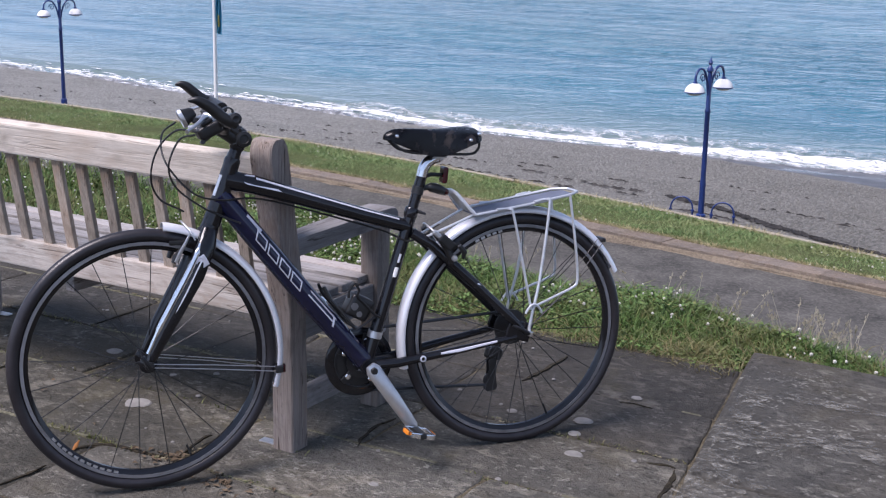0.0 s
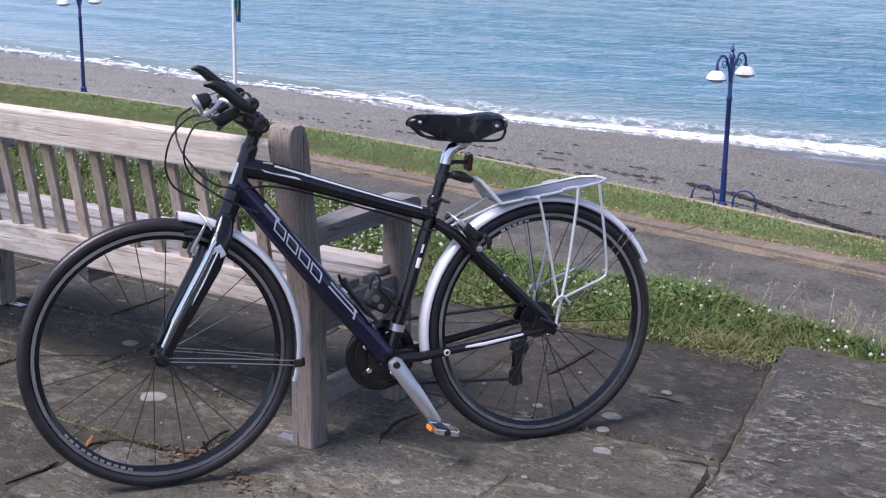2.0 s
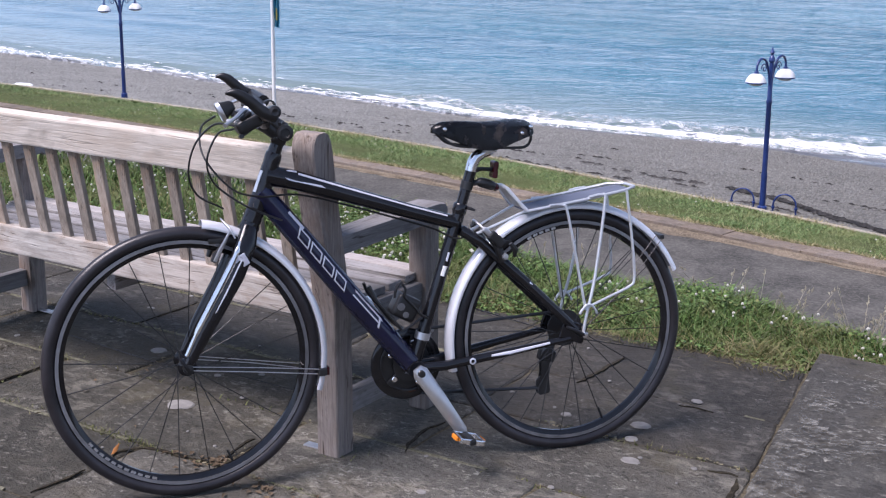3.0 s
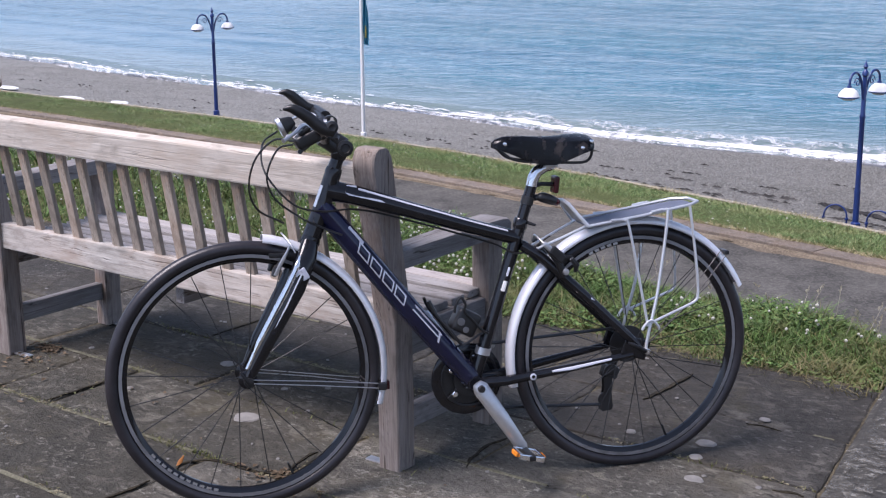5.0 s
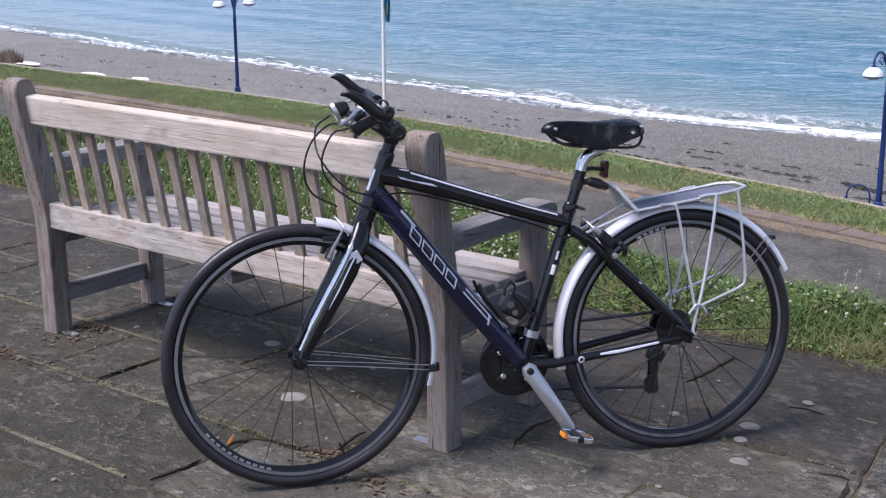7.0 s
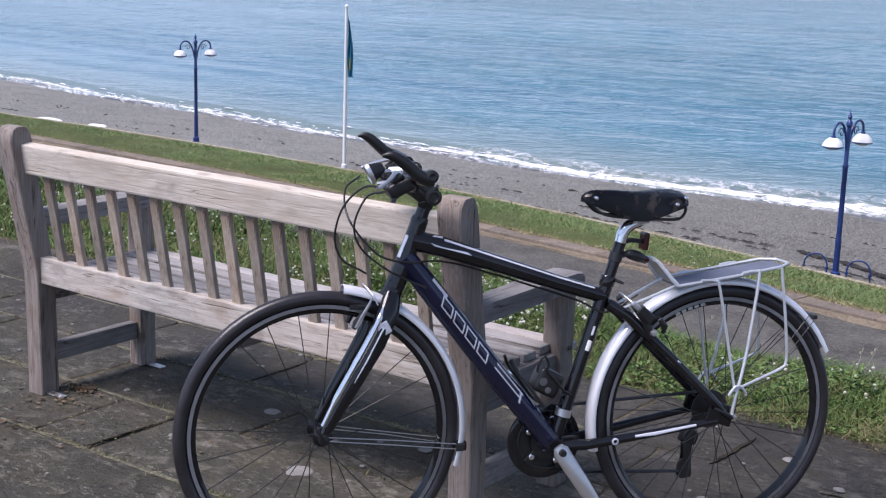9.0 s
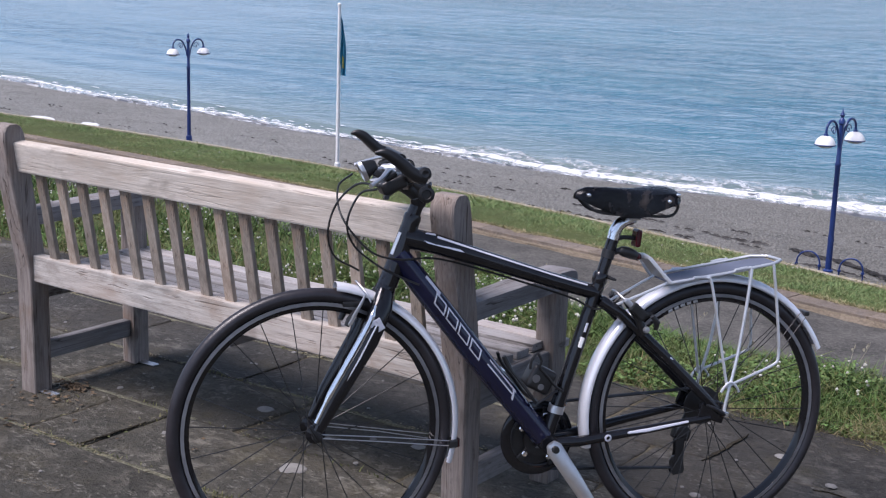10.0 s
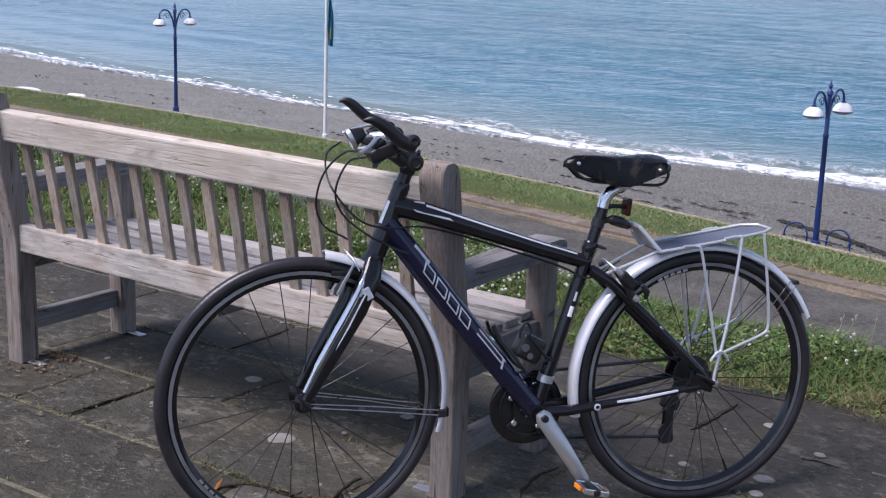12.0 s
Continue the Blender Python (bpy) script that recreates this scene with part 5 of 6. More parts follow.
    tube("bottle_cage", cage, 0.0042, PLASTIC, "black wire bottle cage", segs=7)
    tube("cage_loop", curve_pts([(0.500, 0.030, 0.462), (0.497, 0.031, 0.482), (0.484, 0.032, 0.500), (0.472, 0.032, 0.482), (0.474, 0.030, 0.463), (0.452, 0.028, 0.438), (0.432, 0.026, 0.414), (0.410, 0.022, 0.398)], 5), 0.0034, PLASTIC, segs=7)
    tube("cage_wire", curve_pts([(0.486, 0.034, 0.374), (0.458, 0.034, 0.388), (0.440, 0.030, 0.398), (0.426, 0.026, 0.402)], 4), 0.0032, STEEL, segs=6)
    tube("pump_peg", [(0.568, 0.030, 0.498), (0.552, 0.032, 0.466)], 0.0062, PLASTIC, segs=8)
    lock = part("lock_body", add_box(B(), (0.466, 0, 0.430), (0.066, 0.052, 0.062), 0.012, Matrix.Rotation(radians(-28), 3, "Y"), 3), PLASTIC, root, "black plastic lock in a frame bracket", smooth=True)
    for x, z, r in ((0.482, 0.436, 0.010), (0.470, 0.414, 0.008)):
        part("lock_badge", add_lathe(B(), [(0.0, 0.0275), (r, 0.0272), (r, 0.0240), (0.0, 0.0240)], "y", (x, 0, z), 12), TRACK, lock)
    return root


bicycle = build_bicycle()


# ---- street lamps, hoops, flagpoles and the beach ----
def build_lamp():
    root = tagged(new("street_lamp"), "blue painted promenade street lamp with two white bell lanterns", "street lamp", "lamps along the promenade")
    post = part("post", add_lathe(B(), [(0.12, -1.2), (0.12, 0.02), (0.078, 0.05), (0.074, 0.75), (0.080, 0.80), (0.074, 0.86), (0.066, 0.92), (0.062, 2.6), (0.075, 2.63), (0.075, 2.68), (0.058, 2.72), (0.055, 3.62), (0.080, 3.65), (0.080, 3.72), (0.05, 3.76), (0.030, 3.80), (0.060, 3.86), (0.030, 3.92), (0.018, 3.96), (0.0, 4.04)], "z", (0, 0, 0), 20), BLUE, root, smooth=True)
    for s in (1, -1):
        arm = curve_pts([(s * 0.05, 0, 3.10), (s * 0.12, 0, 3.40), (s * 0.28, 0, 3.68), (s * 0.50, 0, 3.74), (s * 0.66, 0, 3.62), (s * 0.69, 0, 3.42)], 6)
        part("arm", add_tube(B(), arm, 0.030, 10), BLUE, root, smooth=True)
        scroll = [(s * (0.34 + 0.13 * (1 - k / 22) * math.cos(k * 0.42)), 0, 3.50 + 0.13 * (1 - k / 22) * math.sin(k * 0.42)) for k in range(20)]
        part("scroll", add_tube(B(), scroll, 0.014, 6), BLUE, root)
        part("lantern_cap", add_lathe(B(), [(0.0, 3.47), (0.05, 3.46), (0.06, 3.42), (0.05, 3.40)], "z", (s * 0.69, 0, 0), 16), BLUE, root, smooth=True)
        shade = part("shade", add_lathe(B(), [(0.044, 3.410), (0.114, 3.392), (0.185, 3.338), (0.229, 3.266), (0.251, 3.194), (0.242, 3.194), (0.220, 3.257), (0.176, 3.320), (0.106, 3.374), (0.035, 3.392)], "z", (s * 0.69, 0, 0), 24), WHITE, root, "white bell-shaped shade", smooth=True)
        part("shade_rim", add_lathe(B(), [(0.254, 3.208), (0.260, 3.190), (0.251, 3.176), (0.239, 3.190)], "z", (s * 0.69, 0, 0), 24, True), BLUE, shade, smooth=True)
        part("globe", add_lathe(B(), [(0.194, 3.203), (0.190, 3.170), (0.160, 3.138), (0.105, 3.118), (0.000, 3.108)], "z", (s * 0.69, 0, 0), 20), GLOBE, root, "opal lower bowl", smooth=True)
    return root


lamp = build_lamp()
lamp.matrix_world = pose(-36.84, 34.36, PROM, 0, 0, 80)
copy_thing(lamp, pose(-9.48, 29.59, PROM, 0, 0, 80))


def build_hoop():
    root = tagged(new("bike_hoop"), "low blue tubular steel hoop beside the lamp post", "railing", "hoops beside the lamp")
    part("hoop_tube", add_tube(B(), [(-0.28, 0, -1.2)] + [(-0.28 * math.cos(math.pi * k / 14), 0, 0.10 + 0.29 * math.sin(math.pi * k / 14)) for k in range(15)] + [(0.28, 0, -1.2)], 0.022, 10), BLUE, root, smooth=True)
    for s in (-1, 1):
        part("collar", add_lathe(B(), [(0.03, 0.02), (0.045, 0.03), (0.045, 0.07), (0.03, 0.08)], "z", (s * 0.28, 0, 0), 12), BLUE, root)
    return root


hoop = build_hoop()
hoop.matrix_world = pose(-10.05, 29.72, PROM + 0.0, 0, 0, 12)
copy_thing(hoop, pose(-8.92, 29.62, PROM + 0.0, 0, 0, 12))


def build_flagpole(height, flag):
    root = tagged(new("flagpole"), "slim white flagpole with a limp blue and yellow flag" if flag else "slim bare white flagpole at the verge", "flagpole")
    part("pole", add_lathe(B(), [(0.10, -1.2), (0.10, 0.04), (0.066, 0.07), (0.062, 1.5), (0.045, height - 0.1), (0.045, height - 0.05), (0.07, height - 0.03), (0.07, height + 0.02), (0.0, height + 0.07)], "z", (0, 0, 0), 16), WHITE, root, smooth=True)
    part("halyard", add_tube(B(), [(0.075, 0, 1.2), (0.058, 0, height - 0.1)], 0.006, 5), WHITE, root)
    if flag:
        bm = B()
        rows = []
        for i in range(25):
            z = height - 0.35 - 2.0 * i / 24
            row = []
            for k in range(9):
                f = k / 8
                spread = 0.05 + 0.15 * math.sin(math.pi * min(1, (i + 2) / 26) * 0.62)
                fold = 0.05 * math.sin(f * 11 + i * 0.3)
                row.append(bm.verts.new((0.06 + f * spread, fold, z - 0.25 * f * (1 - i / 30))))
            rows.append(row)
        for i, (r0, r1) in enumerate(zip(rows, rows[1:])):
            for k in range(8):
                fc = bm.faces.new((r0[k], r0[k + 1], r1[k + 1], r1[k]))
                fc.material_index = 1 if (15 < i < 21 and 2 <= k <= 4) else 0
        bmesh.ops.solidify(bm, geom=bm.faces[:], thickness=0.004)
        part("flag", bm, (FLAG, FLAG_Y), root, "limp blue flag with a yellow patch", smooth=True)
    return root


build_flagpole(5.45, True).matrix_world = pose(-28.35, 33.2, PROM + 0.04, 0, 0, 30)
build_flagpole(5.45, False).matrix_world = pose(-55.1, 35.6, PROM + 0.04)


def white_rock(x, y, z, sx, sy, sz, seed):
    bm = B()
    bmesh.ops.create_icosphere(bm, subdivisions=3, radius=1.0)
    for v in bm.verts:
        n = noise.noise(v.co * 1.6 + Vector((seed, 0, 0)))
        v.co = Vector((v.co.x * sx, v.co.y * sy, v.co.z * sz)) * (1 + 0.22 * n)
    ob = part("white_rock", bm, WHITE, None, smooth=True)
    ob.location = (x, y, z)
    return tagged(ob, "low whitewashed rock at the edge of the beach", "rock", "white rocks by the verge")


white_rock(-57.0, 39.05, -7.08, 0.95, 0.35, 0.075, 1)
white_rock(-50.9, 38.4, -7.08, 0.85, 0.30, 0.065, 2)
white_rock(-47.75, 38.6, -7.08, 0.60, 0.30, 0.065, 3)


def build_shrub():
    rng = random.Random(4)
    bm = B()
    for _ in range(420):
        a, r = rng.uniform(0, 6.28), rng.uniform(0, 0.62)
        x, y = r * math.cos(a) * 1.3, r * math.sin(a) * 0.7
        h = rng.uniform(0.25, 0.66) * (1 - 0.4 * r)
        dx, dy = rng.uniform(-0.2, 0.2), rng.uniform(-0.2, 0.2)
        w = 0.03
        bm.faces.new([bm.verts.new(p) for p in ((x - w, y, -0.1), (x + w, y, -0.1), (x + dx, y + dy, h))])
    ob = part("shrub", bm, SHRUB)
    ob.location = (-51.4, 34.2, PROM + 0.08)
    return tagged(ob, "dusky red-brown spiky shrub at the edge of the verge", "shrub")


build_shrub()


def beach_z(x, y):
    w, vg = water_y(x), verge_y(x)
    f = max(0.0, (y - vg - 0.35) / (w + 1.0 - vg - 0.35))
    return PROM - 0.6 + (SEA - PROM + 0.5) * (f ** 1.1) + 0.10 * noise.noise(Vector((x * 0.12, y * 0.25, 0))) - 0.03


def build_weed():
    """Strand lines of dark weed and a few larger wisps."""
    rng = random.Random(8)
    verts, faces = [], []

    def wisp(x, y, l, w, ang):
        a = len(verts)
        z = beach_z(x, y)
        ca, sa = math.cos(ang), math.sin(ang)
        ring = []
        for k in range(8):
            t = 2 * math.pi * k / 8
            u, v = l * math.cos(t) * rng.uniform(0.6, 1.1), w * math.sin(t) * rng.uniform(0.5, 1.2)
            ring.append((x + u * ca - v * sa, y + u * sa + v * ca, z + 0.045))
        verts.extend(ring + [(x + rng.uniform(-0.3, 0.3) * l, y, z + 0.08 + 0.03 * rng.random())])
        faces.extend([(a + k, a + (k + 1) % 8, a + 8) for k in range(8)])

    for line, count, spread, size in ((4.2, 420, 0.16, 0.16), (7.4, 170, 0.25, 0.12), (12.0, 120, 0.3, 0.11), (1.7, 900, 0.24, 0.30)):
        for _ in range(count):
            x = rng.uniform(-75, 10) if line > 3 else rng.uniform(-14, 8)
            y = verge_y(x) + line + 0.8 * noise.noise(Vector((x * 0.08, line, 0))) + rng.gauss(0, spread)
            if noise.noise(Vector((x * 0.2, line * 3, 1))) < 0.0 and line > 3:
                continue
            wisp(x, y, size * rng.uniform(0.6, 2.4), size * rng.uniform(0.10, 0.28), -0.15 + rng.gauss(0, 0.12))
    # one unbroken line runs down from the lamp's foot to the verge
    for _ in range(700):
        x = rng.uniform(-13.0, -4.5)
        y = 34.75 - 0.71 * (x + 10.6) + 0.30 * noise.noise(Vector((x * 0.5, 3, 7))) + rng.gauss(0, 0.07 + 0.05 * noise.noise(Vector((x * 1.1, 0, 3))))
        if y > verge_y(x) + 0.8:
            wisp(x, y, rng.uniform(0.08, 0.30), rng.uniform(0.02, 0.06), -0.55 + rng.gauss(0, 0.2))
    for x, y in ((-18.3, 37.4), (-14.8, 36.4), (-16.0, 35.1), (-25.7, 39.9), (-21.5, 38.4), (-14.1, 35.5), (-30.0, 43.0), (-19.2, 39.6), (-15.4, 38.3), (-16.3, 36.7), (-15.1, 36.5), (-14.1, 36.6)):
        for _ in range(5):
            wisp(x + rng.gauss(0, 0.35), y + rng.gauss(0, 0.05), 0.22, 0.035, -0.2)
    tagged(mesh_of("seaweed", verts, faces, WEED), "dark dried seaweed along the strand line", "seaweed", kind="stuff")


build_weed()


def build_pebbles():
    """Loose stones lying on the shingle."""
    rng = random.Random(19)
    verts, faces = [], []
    for _ in range(90000):
        x = rng.uniform(-75, 8) if rng.random() < 0.6 else rng.uniform(-30, 6)
        lo, hi = verge_y(x) + 0.3, water_y(x) + wet_edge(x) + 0.1
        y = lo + (hi - lo) * rng.random() ** 0.8
        z = beach_z(x, y) + 0.01
        r = rng.uniform(0.022, 0.055)
        a = rng.uniform(0, 6.28)
        i = len(verts)
        for k in range(5):
            t = a + 1.2566 * k
            q = r * rng.uniform(0.7, 1.1)
            verts.append((x + q * math.cos(t), y + q * math.sin(t), z))
        verts.append((x + rng.gauss(0, 0.02), y + rng.gauss(0, 0.02), z + r * rng.uniform(0.5, 1.0)))
        faces += [(i + k, i + (k + 1) % 5, i + 5) for k in range(5)]
    tagged(mesh_of("pebbles", verts, faces, PEBBLE, smooth=True), "loose grey and brown beach pebbles", "pebbles", kind="stuff")


build_pebbles()


# ---- grass, clover and tall stems ----
def blades(name, count, where, height, width, material, label, category, seed, lean=0.5, bend=True):
    rng = random.Random(seed)
    verts, faces = [], []
    for _ in range(count):
        p = where(rng)
        if p is None:
            continue
        x, y, z, k = p
        h = height * k * rng.uniform(0.5, 1.25)
        a = rng.uniform(0, 2 * math.pi)
        w = width * rng.uniform(0.6, 1.2)
        lx, ly = rng.gauss(0, lean) * h, rng.gauss(0, lean) * h
        ca, sa = math.cos(a) * w, math.sin(a) * w
        i = len(verts)
        if bend:
            verts += [(x - ca, y - sa, z), (x + ca, y + sa, z), (x + lx * 0.35 + ca * 0.7, y + ly * 0.35 + sa * 0.7, z + h * 0.6), (x + lx * 0.35 - ca * 0.7, y + ly * 0.35 - sa * 0.7, z + h * 0.6), (x + lx, y + ly, z + h * 0.95)]
            faces += [(i, i + 1, i + 2, i + 3), (i + 3, i + 2, i + 4)]
        else:
            verts += [(x - ca, y - sa, z), (x + ca, y + sa, z), (x + lx, y + ly, z + h)]
            faces.append((i, i + 1, i + 2))
    return tagged(mesh_of(name, verts, faces, material), label, category, kind="stuff")


def near_edge(x):
    """Where grass meets the paving, ragged."""
    base = 1.35 if x < 0.80 else 1.50
    return base + 0.05 * noise.noise(Vector((x * 3, 0, 4))) + 0.03 * noise.noise(Vector((x * 11, 0, 4)))


def bank_spot(rng):
    x = rng.uniform(-7.0, 1.6) if rng.random() < 0.35 else rng.uniform(-2.2, 1.4)
    y0, y1 = near_edge(x), bank_y(x) + 0.28
    y = y0 + (y1 - y0) * rng.random()
    z = -0.035 if y < bank_y(x) else -0.035 - (y - bank_y(x)) * 1.0
    clump = 0.75 + 0.5 * noise.noise(Vector((x * 2.3, y * 2.3, 0)))
    k = clump * min(1.1, 0.66 + (y - y0) * 0.9)
    return x, y, z, k


blades("grass", 72000, bank_spot, 0.085, 0.0030, GRASS, "rough green grass on the bank beside the paving", "grass", 11, 0.8)


def leaf_spot(rng):
    x, y, z, k = bank_spot(rng)
    return None if noise.noise(Vector((x * 3.4, y * 3.4, 21))) < 0.12 else (x, y, z, k)


blades("broad_leaves", 11000, leaf_spot, 0.080, 0.0065, BROAD, "dark green broad-leaved weeds in the bank", "weeds", 17, 0.9)


def edge_spot(rng):
    x = rng.uniform(-5.0, 1.5) if rng.random() < 0.3 else rng.uniform(-1.5, 1.4)
    y = near_edge(x) - 0.05 + abs(rng.gauss(0, 0.30))
    front = 0.16 if y < near_edge(x) + 0.16 else 0.0
    if y > bank_y(x) + 0.1 or noise.noise(Vector((x * 6.5, y * 6.5, 5))) < 0.45 * rng.random() - 0.1 - front:
        return None
    return x, y, -0.03, 0.8 + 0.4 * noise.noise(Vector((x * 4, y * 4, 2)))


blades("dry_grass", 12000, edge_spot, 0.070, 0.0022, DRY, "short dry straw-coloured grass creeping over the paving edge", "grass", 13, 1.1)


def build_clover():
    rng = random.Random(12)
    verts, faces = [], []
    fl_v, fl_f = [], []
    ball = bmesh.new()
    bmesh.ops.create_icosphere(ball, subdivisions=1, radius=1.0)
    ball.verts.index_update()
    ico = [tuple(v.co) for v in ball.verts]
    icf = [tuple(v.index for v in f.verts) for f in ball.faces]
    ball.free()
    for _ in range(12000):
        x, y, z, k = bank_spot(rng)
        if noise.noise(Vector((x * 2.1, y * 2.1, 7))) < -0.05:
            continue
        h = rng.uniform(0.05, 0.095) * k
        for q in range(3):
            a = rng.uniform(0, 6.28) + q * 2.1
            r = rng.uniform(0.0035, 0.0065)
            cx, cy, cz = x + r * math.cos(a), y + r * math.sin(a), z + h + rng.uniform(-0.004, 0.004)
            i = len(verts)
            tx, ty = rng.gauss(0, 0.3), rng.gauss(0, 0.3)
            for m in range(5):
                b = a + m * 1.2566
                dx, dy = r * math.cos(b), r * math.sin(b)
                verts.append((cx + dx, cy + dy, cz + dx * tx + dy * ty))
            faces.append(tuple(range(i, i + 5)))
    for n in range(1150):
        x, y, z, k = bank_spot(rng)
        while n < 750 and not -4.6 < x < -0.7:
            x, y, z, k = bank_spot(rng)
        if noise.noise(Vector((x * 1.1, y * 1.1, 7))) < -0.25:
            continue
        h = rng.uniform(0.07, 0.11) * min(1.0, k)
        r = rng.uniform(0.0032, 0.0066) if x < -1.3 else rng.uniform(0.0035, 0.0080)
        i = len(fl_v)
        fl_v += [(x + a * r, y + b * r, z + h + c * r) for a, b, c in ico]
        fl_f += [tuple(i + q for q in f) for f in icf]
    tagged(mesh_of("clover", verts, faces, CLOVER), "dark green clover leaves among the grass", "clover", kind="stuff")
    tagged(mesh_of("clover_flowers", fl_v, fl_f, PETAL), "small white clover flowers in the grass", "flowers", kind="stuff")


build_clover()


def build_stems():
    """Tall bleached flowering stems along the lip of the bank."""
    rng = random.Random(21)
    verts, faces = [], []
    for _ in range(95):
        x = rng.uniform(-1.6, 1.5) if rng.random() < 0.25 else rng.gauss(0.98, 0.26)
        y = bank_y(x) - 0.10 + 0.25 * rng.random()
        h = rng.uniform(0.03, 0.105)
        lx, ly = rng.gauss(0, 0.05), rng.gauss(0, 0.05)
        w = 0.0007
        i = len(verts)
        verts += [(x - w, y, -0.03), (x + w, y, -0.03), (x + lx + w, y + ly, h), (x + lx - w, y + ly, h)]
        faces.append((i, i + 1, i + 2, i + 3))
        for q in range(7):
            f = 0.72 + 0.28 * q / 6
            cx, cy, cz = x + lx * f, y + ly * f, h * f
            a = rng.uniform(0, 6.28)
            l = 0.008 * (1.2 - q / 8)
            i = len(verts)
            verts += [(cx, cy, cz), (cx + l * math.cos(a), cy + l * math.sin(a) * 0.5, cz + 0.010), (cx, cy, cz + 0.012)]
            faces.append((i, i + 1, i + 2))
    tagged(mesh_of("tall_grass", verts, faces, STRAW), "tall bleached grass stems with seed heads", "grass", kind="stuff")


build_stems()


def verge_spot(rng):
    x = rng.uniform(-62, 4) if rng.random() < 0.5 else rng.uniform(-34, 4)
    y0, y1 = kerb_y(x) + 0.52, verge_y(x) - 0.10
    f = rng.random()
    y = y0 + (y1 - y0) * f
    patch = 0.8 + 0.7 * noise.noise(Vector((x * 0.5, y * 0.8, 3)))
    edge = min(1, 6 * f + 0.2, 6 * (1 - f) + 0.3)
    return x, y, PROM + 0.09, max(0.25, patch * edge)


blades("verge_grass", 120000, verge_spot, 0.10, 0.013, GRASS_FAR, "mown green grass of the promenade verge", "grass", 31, 0.95, False)


def verge_edge_spot(rng):
    """Ragged dry fringe: half along the coping on the beach side, half where turf creeps over the kerb."""
    x = rng.uniform(-62, 5) if rng.random() < 0.4 else rng.uniform(-30, 5)
    if rng.random() < 0.50:
        y = verge_y(x) - 0.14 + rng.gauss(0, 0.10)
        return (x, y, PROM + 0.07, 0.7 + 0.6 * noise.noise(Vector((x * 0.7, 1, 3)))) if y < verge_y(x) + 0.05 else None
    creep = noise.noise(Vector((x * 0.55, 0, 17)))
    y = kerb_y(x) + 0.55 + abs(rng.gauss(0, 0.10)) - max(0.0, creep) * 0.75 * rng.random()
    return x, y, PROM + (0.14 if y > kerb_y(x) else 0.0), 0.55 + 0.4 * creep


blades("verge_fringe", 17000, verge_edge_spot, 0.13, 0.012, DRY_FAR, "bleached dry grass along both edges of the verge", "grass", 37, 0.9, False)


def build_verge_flowers():
    rng = random.Random(33)
    verts, faces = [], []
    for _ in range(750):
        x, y, z, k = verge_spot(rng)
        if noise.noise(Vector((x * 0.3, y * 0.6, 11))) < 0.5 * rng.random() - 0.12:
            continue
        r, h = rng.uniform(0.012, 0.030), z + 0.09
        i = len(verts)
        verts += [(x - r, y, h), (x, y - r, h), (x + r, y, h), (x, y + r, h), (x, y, h + r)]
        faces += [(i, i + 1, i + 4), (i + 1, i + 2, i + 4), (i + 2, i + 3, i + 4), (i + 3, i, i + 4)]
    tagged(mesh_of("verge_daisies", verts, faces, PETAL), "scattered white daisies in the verge", "flowers", kind="stuff")


build_verge_flowers()


# ---- lichen, litter and moss on the paving ----
def holed_film(name, scale, dark, light, lo, hi):
    """A thin film worn through in holes, so that the flag shows between."""
    m, nt, b = nodes_of(name)
    v = place(nt)
    film = noise_tex(nt, v, scale, 7, 0.74, (0.8, 1.2, 1), 0.6)
    nt.links.new(ramp(nt, film, [(lo, dark), (hi + 0.1, light)]), b.inputs["Base Color"])
    nt.links.new(maths(nt, "MULTIPLY", step_up(nt, film, lo, hi), 0.72), b.inputs["Alpha"])
    b.inputs["Roughness"].default_value = 0.95
    return m


def build_films(name, spots, z, material, label, category):
    """Ragged flat patches, each a wavy ellipse."""
    verts, faces = [], []
    for x, y, rx, ry in spots:
        i, n = len(verts), 36
        for k in range(n):
            t = 2 * math.pi * k / n
            q = 1 + 0.75 * noise.noise(Vector((math.cos(t) * 2.2 + x * 7, math.sin(t) * 2.2, 4))) + 0.25 * noise.noise(Vector((math.cos(t) * 7, math.sin(t) * 7, x * 9)))
            verts.append((x + rx * q * math.cos(t), y + ry * q * math.sin(t), z))
        faces.append(tuple(range(i, i + n)))
    tagged(mesh_of(name, verts, faces, material), label, category, kind="stuff")


